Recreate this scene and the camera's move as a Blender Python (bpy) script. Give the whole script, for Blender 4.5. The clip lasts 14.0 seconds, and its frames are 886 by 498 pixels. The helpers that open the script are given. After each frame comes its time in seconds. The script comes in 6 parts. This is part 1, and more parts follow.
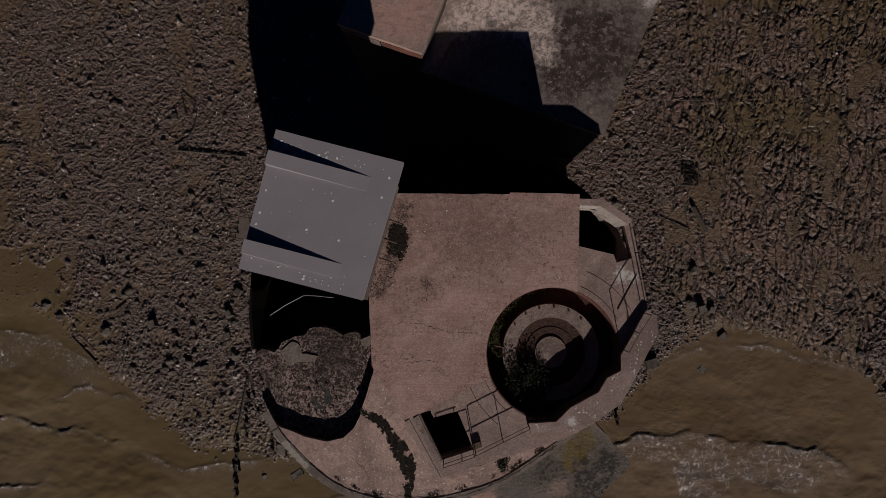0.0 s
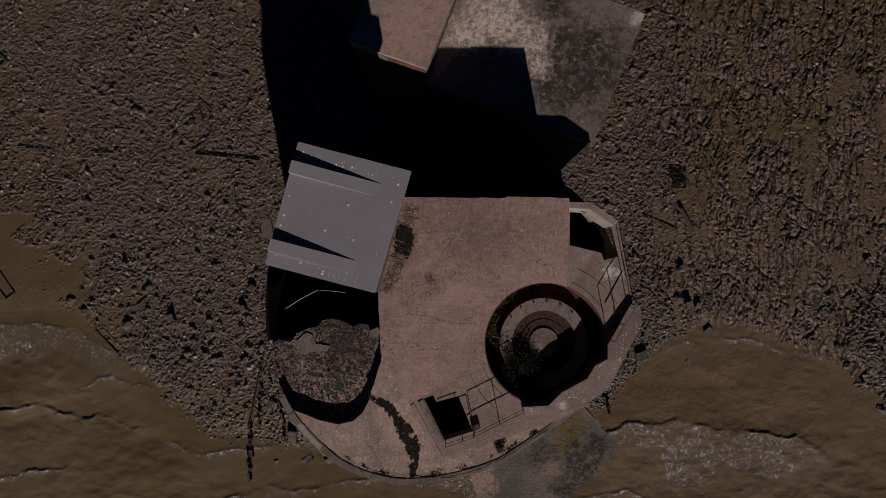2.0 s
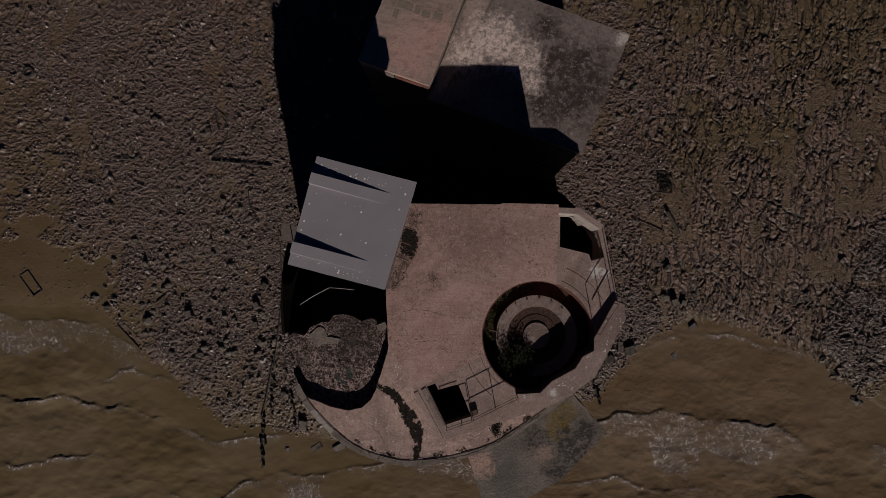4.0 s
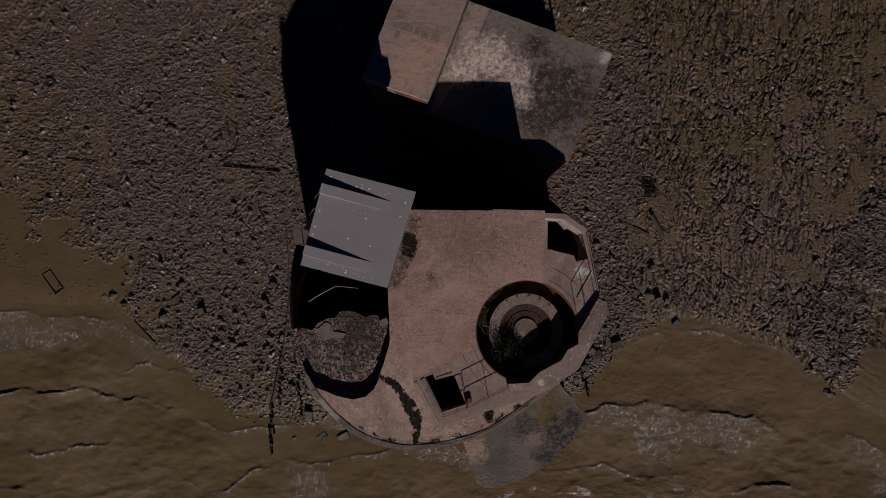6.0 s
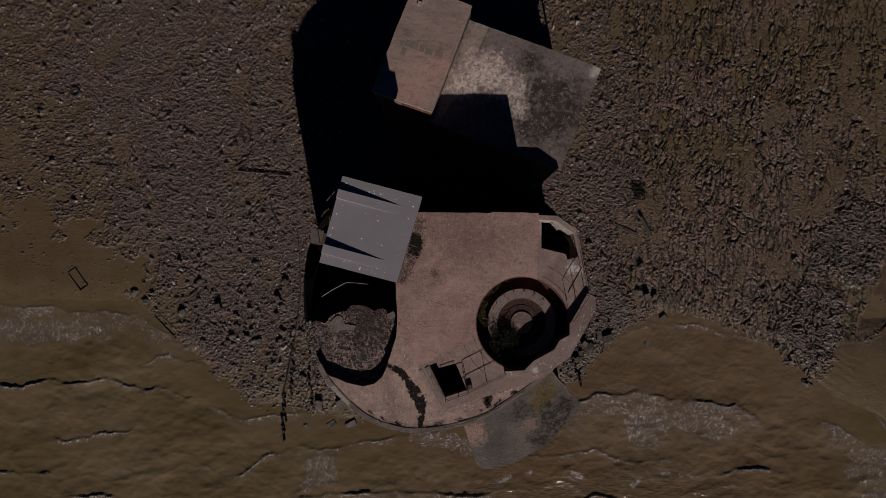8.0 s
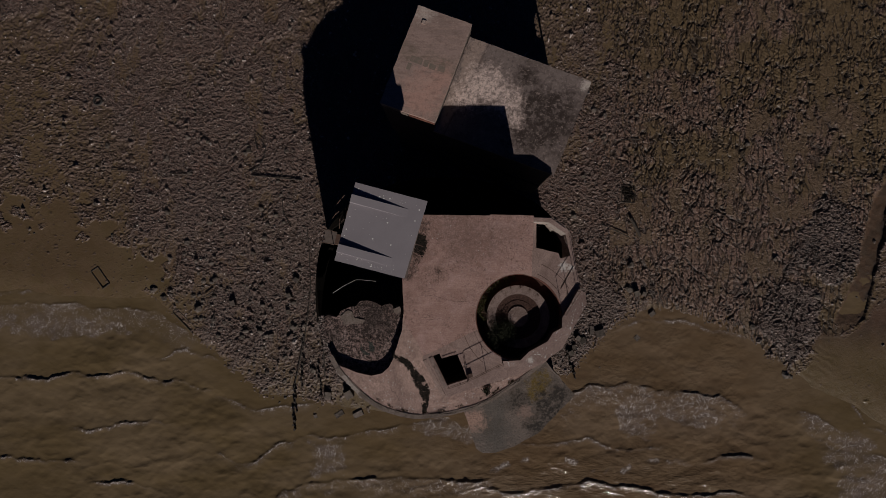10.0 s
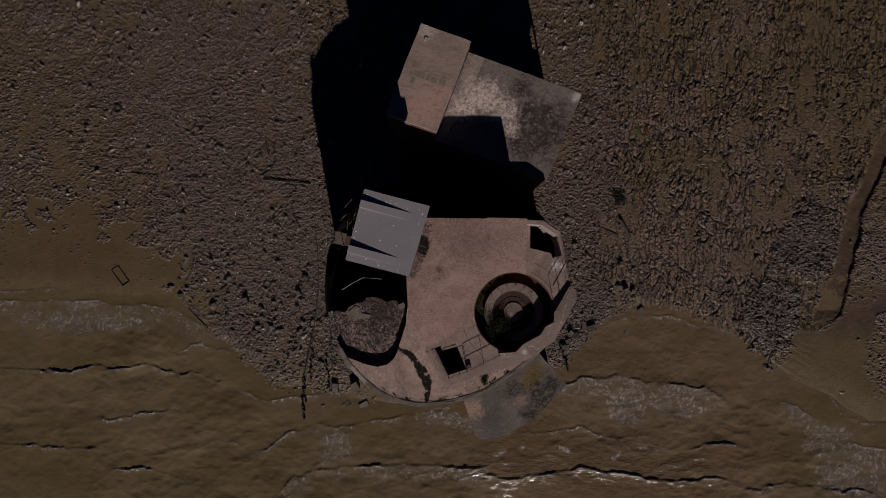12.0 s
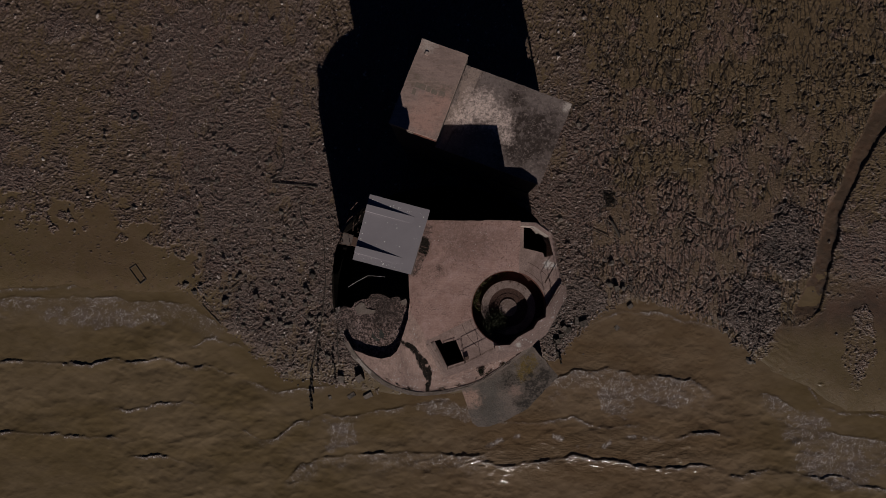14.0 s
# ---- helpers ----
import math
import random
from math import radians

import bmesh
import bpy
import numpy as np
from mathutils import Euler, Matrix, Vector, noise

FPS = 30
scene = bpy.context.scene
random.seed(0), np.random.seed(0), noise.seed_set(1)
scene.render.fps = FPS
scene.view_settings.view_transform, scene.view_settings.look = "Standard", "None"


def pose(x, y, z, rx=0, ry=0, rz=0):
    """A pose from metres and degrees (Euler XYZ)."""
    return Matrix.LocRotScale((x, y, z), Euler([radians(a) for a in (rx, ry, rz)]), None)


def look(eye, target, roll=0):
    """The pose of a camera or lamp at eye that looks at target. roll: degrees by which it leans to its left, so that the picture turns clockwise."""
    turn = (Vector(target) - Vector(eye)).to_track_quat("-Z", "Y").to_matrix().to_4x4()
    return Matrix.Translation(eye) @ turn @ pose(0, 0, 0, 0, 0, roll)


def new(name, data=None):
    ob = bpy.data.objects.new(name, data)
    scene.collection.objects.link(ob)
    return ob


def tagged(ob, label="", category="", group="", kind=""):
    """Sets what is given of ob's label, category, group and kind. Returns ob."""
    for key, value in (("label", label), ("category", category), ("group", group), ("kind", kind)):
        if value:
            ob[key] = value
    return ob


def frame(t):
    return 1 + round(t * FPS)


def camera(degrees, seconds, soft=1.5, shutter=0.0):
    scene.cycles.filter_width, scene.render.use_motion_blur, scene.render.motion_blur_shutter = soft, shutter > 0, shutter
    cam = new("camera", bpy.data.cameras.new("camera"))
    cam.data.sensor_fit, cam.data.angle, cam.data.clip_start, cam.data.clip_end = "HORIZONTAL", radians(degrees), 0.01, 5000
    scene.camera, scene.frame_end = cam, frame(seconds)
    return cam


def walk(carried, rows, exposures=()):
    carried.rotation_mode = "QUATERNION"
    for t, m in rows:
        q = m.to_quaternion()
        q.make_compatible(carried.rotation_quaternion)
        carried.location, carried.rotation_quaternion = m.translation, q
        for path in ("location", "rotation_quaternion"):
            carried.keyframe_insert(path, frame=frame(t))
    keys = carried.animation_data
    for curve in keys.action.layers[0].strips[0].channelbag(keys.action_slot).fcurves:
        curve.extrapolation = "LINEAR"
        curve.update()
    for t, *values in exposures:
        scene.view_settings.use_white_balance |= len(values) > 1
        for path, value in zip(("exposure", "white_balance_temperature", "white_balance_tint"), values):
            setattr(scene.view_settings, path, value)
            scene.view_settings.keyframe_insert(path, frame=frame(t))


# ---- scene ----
import mathutils

cam = camera(73.7, 14.0, soft=0.4)
ROWS = [
    (0.0, 0.007, -0.003, 44.385, 1.585, 1.196, 0.488),
    (0.5, 0.045, -0.015, 44.943, 1.550, 1.241, 0.519),
    (1.0, 0.073, -0.033, 45.641, 1.519, 1.279, 0.538),
    (1.5, 0.035, -0.079, 46.359, 1.493, 1.310, 0.556),
    (2.0, 0.016, -0.082, 47.085, 1.470, 1.324, 0.571),
    (2.5, -0.001, -0.088, 47.830, 1.460, 1.353, 0.596),
    (3.0, -0.015, -0.078, 48.592, 1.443, 1.356, 0.608),
    (5.5, 0.230, 0.007, 52.519, 1.383, 1.379, 0.664),
    (6.0, 0.301, 0.030, 53.301, 1.362, 1.375, 0.670),
    (6.5, 0.321, 0.030, 54.157, 1.341, 1.361, 0.665),
    (7.0, 0.302, 0.038, 55.016, 1.330, 1.336, 0.670),
    (7.5, 0.224, -0.022, 55.896, 1.326, 1.321, 0.674),
    (8.0, 0.138, -0.081, 56.788, 1.301, 1.298, 0.667),
    (10.5, -0.027, -0.299, 61.206, 1.412, 1.238, 0.654),
    (11.0, -0.035, -0.312, 62.119, 1.386, 1.244, 0.647),
    (11.5, -0.012, -0.278, 63.026, 1.345, 1.255, 0.652),
    (12.0, 0.019, -0.258, 63.931, 1.309, 1.272, 0.647),
    (12.5, 0.089, -0.236, 64.827, 1.267, 1.286, 0.652),
    (13.0, 0.158, -0.190, 65.732, 1.218, 1.317, 0.648),
    (13.5, 0.219, -0.164, 66.631, 1.163, 1.366, 0.646),
    (14.0, 0.266, -0.150, 67.535, 1.100, 1.413, 0.644),
]
walk(cam, [(t, pose(x, y, z, rx, ry, rz)) for t, x, y, z, rx, ry, rz in ROWS])

# ---- light ----
SUN_AZ, SUN_EL = 169.0, 25.5
world = bpy.data.worlds.new("sky")
scene.world = world
world.use_nodes = True
wn = world.node_tree.nodes
sky = wn.new("ShaderNodeTexSky")
sky.sky_type, sky.sun_disc = "NISHITA", False
sky.ozone_density = 7.0
sky.sun_elevation, sky.sun_rotation = radians(SUN_EL), radians(SUN_AZ)
wn["Background"].inputs[1].default_value = 0.0085
deep_blue = wn.new("ShaderNodeMix")
deep_blue.data_type, deep_blue.blend_type = "RGBA", "MULTIPLY"
deep_blue.inputs[0].default_value, deep_blue.inputs[7].default_value = 1.0, (0.6, 0.85, 1.45, 1)
world.node_tree.links.new(sky.outputs[0], deep_blue.inputs[6])
world.node_tree.links.new(deep_blue.outputs[2], wn["Background"].inputs[0])
lamp = bpy.data.lights.new("sun", "SUN")
lamp.energy, lamp.angle, lamp.color = 5.0, radians(0.5), (1.0, 0.93, 0.885)
sun = new("sun", lamp)
sun_dir = Vector((math.sin(radians(SUN_AZ)) * math.cos(radians(SUN_EL)), math.cos(radians(SUN_AZ)) * math.cos(radians(SUN_EL)), math.sin(radians(SUN_EL))))
sun.matrix_world = look(sun_dir * 200, (0, 0, 0))
scene.view_settings.exposure = -0.9

# ---- materials ----


class Nodes:
    """A small builder for node materials."""

    def __init__(self, name):
        self.mat = bpy.data.materials.new(name)
        self.mat.use_nodes = True
        self.tree = self.mat.node_tree
        self.bsdf = self.tree.nodes["Principled BSDF"]
        self.place = self.tree.nodes.new("ShaderNodeNewGeometry").outputs["Position"]

    def link(self, a, b):
        self.tree.links.new(a, b)

    def noise(self, scale, detail=6.0, rough=0.6, stretch=None, distort=0.0):
        n = self.tree.nodes.new("ShaderNodeTexNoise")
        n.inputs["Scale"].default_value, n.inputs["Detail"].default_value = scale, detail
        n.inputs["Roughness"].default_value, n.inputs["Distortion"].default_value = rough, distort
        src = self.place
        if stretch:
            m = self.tree.nodes.new("ShaderNodeMapping")
            m.inputs["Scale"].default_value = stretch[:3]
            if len(stretch) > 3:
                m.inputs["Rotation"].default_value = (0, 0, radians(stretch[3]))
            self.link(src, m.inputs[0])
            src = m.outputs[0]
        self.link(src, n.inputs["Vector"])
        return n.outputs[0]

    def cells(self, scale, feature="F1", out="Distance"):
        n = self.tree.nodes.new("ShaderNodeTexVoronoi")
        n.feature = feature
        n.inputs["Scale"].default_value = scale
        self.link(self.place, n.inputs["Vector"])
        return n.outputs[out]

    def ramp(self, fac, low, high, a=0.0, b=1.0):
        n = self.tree.nodes.new("ShaderNodeMapRange")
        n.inputs["From Min"].default_value, n.inputs["From Max"].default_value = low, high
        n.inputs["To Min"].default_value, n.inputs["To Max"].default_value = a, b
        self.link(fac, n.inputs[0])
        return n.outputs[0]

    def mix(self, fac, a, b, mode="MIX"):
        n = self.tree.nodes.new("ShaderNodeMix")
        n.data_type, n.blend_type = "RGBA", mode
        for value, slot in ((fac, n.inputs[0]), (a, n.inputs[6]), (b, n.inputs[7])):
            if isinstance(value, (int, float)):
                slot.default_value = value
            elif isinstance(value, tuple):
                slot.default_value = (*value, 1)
            else:
                self.link(value, slot)
        return n.outputs[2]

    def math(self, op, a, b=0.0):
        n = self.tree.nodes.new("ShaderNodeMath")
        n.operation = op
        for value, slot in ((a, n.inputs[0]), (b, n.inputs[1])):
            if isinstance(value, (int, float)):
                slot.default_value = value
            else:
                self.link(value, slot)
        return n.outputs[0]

    def attribute(self, name):
        n = self.tree.nodes.new("ShaderNodeAttribute")
        n.attribute_name = name
        return n.outputs["Fac"]

    def random(self):
        return self.tree.nodes.new("ShaderNodeObjectInfo").outputs["Random"]

    def island(self):
        return self.tree.nodes.new("ShaderNodeNewGeometry").outputs["Random Per Island"]

    def bump(self, height, strength=0.5, distance=0.05):
        n = self.tree.nodes.new("ShaderNodeBump")
        n.inputs["Strength"].default_value, n.inputs["Distance"].default_value = strength, distance
        self.link(height, n.inputs["Height"])
        self.link(n.outputs[0], self.bsdf.inputs["Normal"])

    def done(self, color, rough=0.85, metal=0.0, spec=0.3):
        if isinstance(color, tuple):
            self.bsdf.inputs["Base Color"].default_value = (*color, 1)
        else:
            self.link(color, self.bsdf.inputs["Base Color"])
        if isinstance(rough, (int, float)):
            self.bsdf.inputs["Roughness"].default_value = rough
        else:
            self.link(rough, self.bsdf.inputs["Roughness"])
        self.bsdf.inputs["Metallic"].default_value = metal
        self.bsdf.inputs["Specular IOR Level"].default_value = spec
        return self.mat


def near(n, x, y, r, blur=0.35):
    """1 within r metres of a plan point, with a ragged rim."""
    d = n.tree.nodes.new("ShaderNodeVectorMath")
    d.operation = "DISTANCE"
    flat = n.tree.nodes.new("ShaderNodeVectorMath")
    flat.operation = "MULTIPLY"
    flat.inputs[1].default_value = (1, 1, 0)
    n.link(n.place, flat.inputs[0])
    n.link(flat.outputs[0], d.inputs[0])
    d.inputs[1].default_value = (x, y, 0)
    away = n.math("ADD", d.outputs["Value"], n.ramp(n.noise(1.5 / r + 0.3, 8, 0.75), 0.34, 0.66, -0.9 * r, 0.9 * r))
    return n.ramp(away, r * (1 + blur), r * (1 - blur))


def concrete(name, base, light, dark, stain=0.5, patch=0.25, specks=0.6, coarse=7.0, grain=0.8, blobs=(), spec=0.3):
    """Weathered concrete: broad patches, blotchy stains, fine grain, pale specks, dark pits."""
    n = Nodes(name)
    c = n.mix(n.ramp(n.noise(patch, 6, 0.68, distort=0.5), 0.4, 0.6), base, light)
    c = n.mix(n.math("MULTIPLY", n.ramp(n.noise(0.5, 9, 0.68, distort=0.7), 0.5, 0.62), stain), c, dark)
    c = n.mix(n.math("MULTIPLY", n.ramp(n.noise(2.4, 9, 0.72), 0.53, 0.62), stain * 0.9), c, dark)
    c = n.mix(n.math("MULTIPLY", n.ramp(n.noise(1.3, 9, 0.8, distort=0.4), 0.54, 0.64), 0.5), c, light)
    c = n.mix(n.math("MULTIPLY", n.ramp(n.noise(coarse * 2.2, 5, 0.8), 0.42, 0.62), grain), c, dark)
    c = n.mix(n.math("MULTIPLY", n.ramp(n.noise(coarse * 1.7, 5, 0.8), 0.56, 0.68), grain), c, light)
    spot = n.math("MULTIPLY", n.ramp(n.cells(3.1), 0.075, 0.05), n.ramp(n.noise(1.1, 3), 0.48, 0.54, 0.0, specks))
    c = n.mix(spot, c, (0.66, 0.6, 0.55))
    hole = n.math("MULTIPLY", n.ramp(n.cells(2.1), 0.07, 0.045), n.ramp(n.noise(0.9, 3), 0.5, 0.56, 0.0, 0.85))
    c = n.mix(hole, c, (0.03, 0.024, 0.02))
    for x, y, r in blobs:
        c = n.mix(n.math("MULTIPLY", near(n, x, y, r, 0.5), 0.8), c, (0.68, 0.63, 0.58))
    n.bump(n.math("ADD", n.noise(coarse, 2, 0.6), n.math("MULTIPLY", n.noise(1.5, 2), 0.8)), 1.0, 0.014)
    return n.done(c, n.ramp(n.noise(3, 4), 0.3, 0.7, 0.75, 0.95), 0, spec)


def platform_material():
    """Pink-brown roof concrete with shuttering bands, dark lichen to the north and west, and cracks."""
    n = Nodes("pink_concrete")
    c = n.mix(n.ramp(n.noise(0.3, 7, 0.7, distort=0.5), 0.42, 0.58), (0.378, 0.23, 0.19), (0.525, 0.337, 0.286))
    c = n.mix(n.math("MULTIPLY", n.ramp(n.noise(1.0, 7, 0.75), 0.5, 0.6), 0.6), c, (0.56, 0.378, 0.343))
    c = n.mix(n.ramp(n.noise(1.4, 8, 0.75, (1, 4, 1, 8)), 0.5, 0.6, 0, 0.3), c, (0.27, 0.155, 0.125))
    for x, y, r, a in ((1.3, 2.0, 1.7, 0.85), (0.6, 0.7, 1.2, 0.7), (-1.2, 1.9, 1.5, 0.85), (-2.6, -1.2, 1.2, 0.6), (2.6, 1.0, 0.9, 0.6), (-1.2, -0.9, 0.6, 0.7), (-3.3, -3.0, 0.7, 0.5), (4.3, 1.5, 1.0, 0.4), (0.2, 2.7, 1.3, 0.6), (-3.0, 2.8, 0.9, 0.6), (3.6, 2.4, 0.9, 0.4)):
        c = n.mix(n.math("MULTIPLY", near(n, x, y, r, 0.6), n.ramp(n.noise(3.4, 9, 0.85), 0.4, 0.62, a * 0.15, a * 0.8)), c, (0.15, 0.098, 0.082))
    for x, y, r in ((-2.5, 1.35, 0.42), (-2.55, 0.75, 0.42), (-2.85, 0.1, 0.35), (-3.15, -0.6, 0.35), (-3.4, -1.2, 0.3), (-2.3, 2.4, 0.35), (-1.3, -0.85, 0.25)):
        c = n.mix(n.math("MULTIPLY", near(n, x, y, r, 0.5), n.ramp(n.noise(3.2, 8, 0.8), 0.42, 0.5, 0.35, 0.95)), c, (0.03, 0.024, 0.02))
    lichen = n.math("MULTIPLY", n.ramp(n.noise(5.0, 8, 0.85), 0.545, 0.57), n.ramp(n.noise(0.45, 5, 0.65), 0.44, 0.56, 0.1, 1.0))
    c = n.mix(n.math("MULTIPLY", lichen, 0.9), c, (0.05, 0.036, 0.03))
    c = n.mix(n.ramp(n.noise(1.0, 6, 0.7, (0.5, 14, 1, 3)), 0.5, 0.6, 0, 0.28), c, (0.26, 0.15, 0.125))
    c = n.mix(n.math("MULTIPLY", n.ramp(n.noise(16, 4, 0.8), 0.44, 0.56), 0.5), c, (0.23, 0.132, 0.105))
    c = n.mix(n.math("MULTIPLY", n.ramp(n.noise(13, 4, 0.8), 0.54, 0.61), 0.42), c, (0.62, 0.45, 0.395))
    crack = n.ramp(n.math("ABSOLUTE", n.math("SUBTRACT", n.noise(0.45, 8, 0.6), 0.5)), 0.0035, 0.0012)
    c = n.mix(n.math("MULTIPLY", crack, 0.6), c, (0.1, 0.062, 0.05))
    c = n.mix(n.ramp(n.cells(2.1), 0.06, 0.04, 0, 0.7), c, (0.05, 0.035, 0.03))
    c = n.mix(n.math("MULTIPLY", n.ramp(n.cells(2.9), 0.06, 0.04), n.ramp(n.noise(1.3, 2), 0.5, 0.55)), c, (0.66, 0.58, 0.53))
    n.bump(n.math("ADD", n.noise(8, 2, 0.6), n.math("MULTIPLY", n.noise(1.5, 2), 0.8)), 1.0, 0.01)
    return n.done(c, 0.88)


pink_concrete = platform_material()
deck_concrete = concrete("deck_concrete", (0.31, 0.218, 0.188), (0.43, 0.312, 0.272), (0.16, 0.106, 0.09), 0.45, 0.4, 0.9, blobs=((8.2, -0.4, 0.3), (8.75, -0.55, 0.2), (5.65, -7.45, 0.2)))
terrace_concrete = concrete("terrace_concrete", (0.4, 0.275, 0.234), (0.62, 0.43, 0.36), (0.18, 0.118, 0.1), 0.5, 0.3, 0.95)


def strip(n, x, y, turn, half, blur=0.15):
    """1 within half metres of a plan line through a point."""
    a = radians(turn)
    d = n.tree.nodes.new("ShaderNodeVectorMath")
    d.operation = "DOT_PRODUCT"
    n.link(n.place, d.inputs[0])
    d.inputs[1].default_value = (-math.sin(a), math.cos(a), 0)
    off = n.math("ABSOLUTE", n.math("SUBTRACT", d.outputs["Value"], -math.sin(a) * x + math.cos(a) * y))
    off = n.math("ADD", off, n.ramp(n.noise(1.2, 8, 0.75), 0.3, 0.7, -1.2 * half, 1.2 * half))
    return n.ramp(off, half * (1 + blur), half * (1 - blur))


def barrack_roof_material():
    """Grey roof: a washed pale heart, a tan strip to the west, dark lichen to the east, streaks and flaking."""
    n = Nodes("grey_roof_concrete")
    c = n.mix(n.ramp(n.noise(0.45, 9, 0.75), 0.42, 0.58), (0.15, 0.115, 0.102), (0.21, 0.166, 0.15))
    c = n.mix(n.math("MULTIPLY", strip(n, 0.6, 15.0, 64, 0.55, 0.3), 0.75), c, (0.36, 0.27, 0.225))
    c = n.mix(n.math("MULTIPLY", strip(n, 1.5, 15.2, 64, 0.07, 0.6), 0.6), c, (0.1, 0.07, 0.06))
    for x, y, r in ((5.6, 12.5, 1.2), (6.3, 11.4, 1.5), (7.6, 12.2, 1.4), (5.0, 9.8, 1.1), (8.2, 11.2, 1.2), (6.8, 9.8, 1.2), (5.4, 14.7, 0.7)):
        c = n.mix(n.math("MULTIPLY", near(n, x, y, r, 0.7), n.ramp(n.noise(1.7, 9, 0.7), 0.42, 0.52, 0.15, 1.0)), c, (0.042, 0.029, 0.024))
    for x, y, r in ((1.0, 13.2, 1.1), (2.1, 14.1, 1.4), (3.2, 13.3, 1.4), (4.2, 12.4, 1.0), (0.3, 12.8, 0.8), (4.6, 11.0, 0.6)):
        c = n.mix(n.math("MULTIPLY", near(n, x, y, r * 0.85, 0.6), n.ramp(n.noise(3.4, 10, 0.8, distort=0.6), 0.43, 0.55, 0.15, 1.0)), c, (0.74, 0.58, 0.51))
    c = n.mix(n.ramp(n.noise(4.2, 9, 0.78, distort=0.8), 0.56, 0.6, 0, 0.55), c, (0.4, 0.31, 0.275))
    c = n.mix(n.ramp(n.noise(4.4, 9, 0.85), 0.54, 0.58, 0, 0.55), c, (0.06, 0.045, 0.038))
    for x, y, r in ((10.2, 14.0, 0.3), (9.9, 13.7, 0.2)):
        c = n.mix(n.math("MULTIPLY", near(n, x, y, r, 0.7), 0.85), c, (0.6, 0.52, 0.46))
    c = n.mix(n.ramp(n.cells(3.4), 0.06, 0.04, 0, 0.6), c, (0.5, 0.44, 0.4))
    n.bump(n.noise(6, 2, 0.6), 1.0, 0.02)
    return n.done(c, 0.9)


grey_roof_concrete = barrack_roof_material()


def tan_roof_material():
    """Tan roof, pinker to the south, grey-brown to the north, with cross streaks and pale chips."""
    n = Nodes("tan_concrete")
    c = n.mix(n.ramp(n.noise(0.5, 8, 0.72), 0.42, 0.58), (0.27, 0.195, 0.168), (0.34, 0.243, 0.21))
    for x, y, r in ((-2.2, 13.2, 1.2), (-3.4, 12.4, 1.1), (-2.5, 11.8, 0.9), (-1.2, 14.0, 0.8)):
        c = n.mix(n.math("MULTIPLY", near(n, x, y, r, 0.6), 0.85), c, (0.47, 0.285, 0.232))
    c = n.mix(n.math("MULTIPLY", strip(n, -2.4, 15.3, -22, 0.5, 0.5), n.ramp(n.noise(1.4, 8, 0.7, (0.4, 1.5, 1, 20)), 0.42, 0.54, 0.3, 0.9)), c, (0.2, 0.155, 0.12))
    c = n.mix(n.math("MULTIPLY", near(n, -2.6, 19.0, 0.6, 0.7), 0.8), c, (0.56, 0.47, 0.41))
    c = n.mix(n.ramp(n.noise(1.6, 8, 0.7, (0.3, 1.8, 1, 20)), 0.51, 0.6, 0, 0.35), c, (0.47, 0.33, 0.275))
    c = n.mix(n.ramp(n.noise(2.2, 9, 0.7, (0.6, 1.3, 1, 20)), 0.54, 0.62, 0, 0.4), c, (0.16, 0.108, 0.088))
    c = n.mix(n.ramp(n.noise(9, 4, 0.8), 0.5, 0.62, 0, 0.45), c, (0.2, 0.13, 0.105))
    c = n.mix(n.ramp(n.cells(2.6), 0.05, 0.035, 0, 0.8), c, (0.6, 0.52, 0.47))
    n.bump(n.noise(6, 2, 0.6), 1.0, 0.015)
    return n.done(c, 0.9)


tan_concrete = tan_roof_material()
pale_kerb = concrete("pale_kerb", (0.38, 0.27, 0.23), (0.56, 0.43, 0.375), (0.18, 0.115, 0.095), 0.5, 0.5, 0.9)
ring_concrete = concrete("ring_concrete", (0.27, 0.2, 0.175), (0.34, 0.26, 0.23), (0.1, 0.065, 0.052), 0.7, 0.6)
red_brick = concrete("red_brick", (0.17, 0.068, 0.047), (0.23, 0.1, 0.07), (0.07, 0.03, 0.023), 0.6, 0.5, 0.2)
old_stone = concrete("old_stone", (0.24, 0.19, 0.16), (0.3, 0.24, 0.21), (0.09, 0.07, 0.055), 0.7, 0.5, 0.2)
# near-black wall colour that stands in for the darkness of the open shaft
shade_black = concrete("shade_black", (0.009, 0.008, 0.007), (0.014, 0.011, 0.009), (0.006, 0.005, 0.004), 0.5, 0.5, 0.0, spec=0.04)
# blotchy stained wall whose base colour is darkened to imitate shade
shade_stained_wall = concrete("shade_stained_wall", (0.07, 0.052, 0.043), (0.1, 0.072, 0.06), (0.035, 0.027, 0.022), 0.7, 0.5, 0.2)


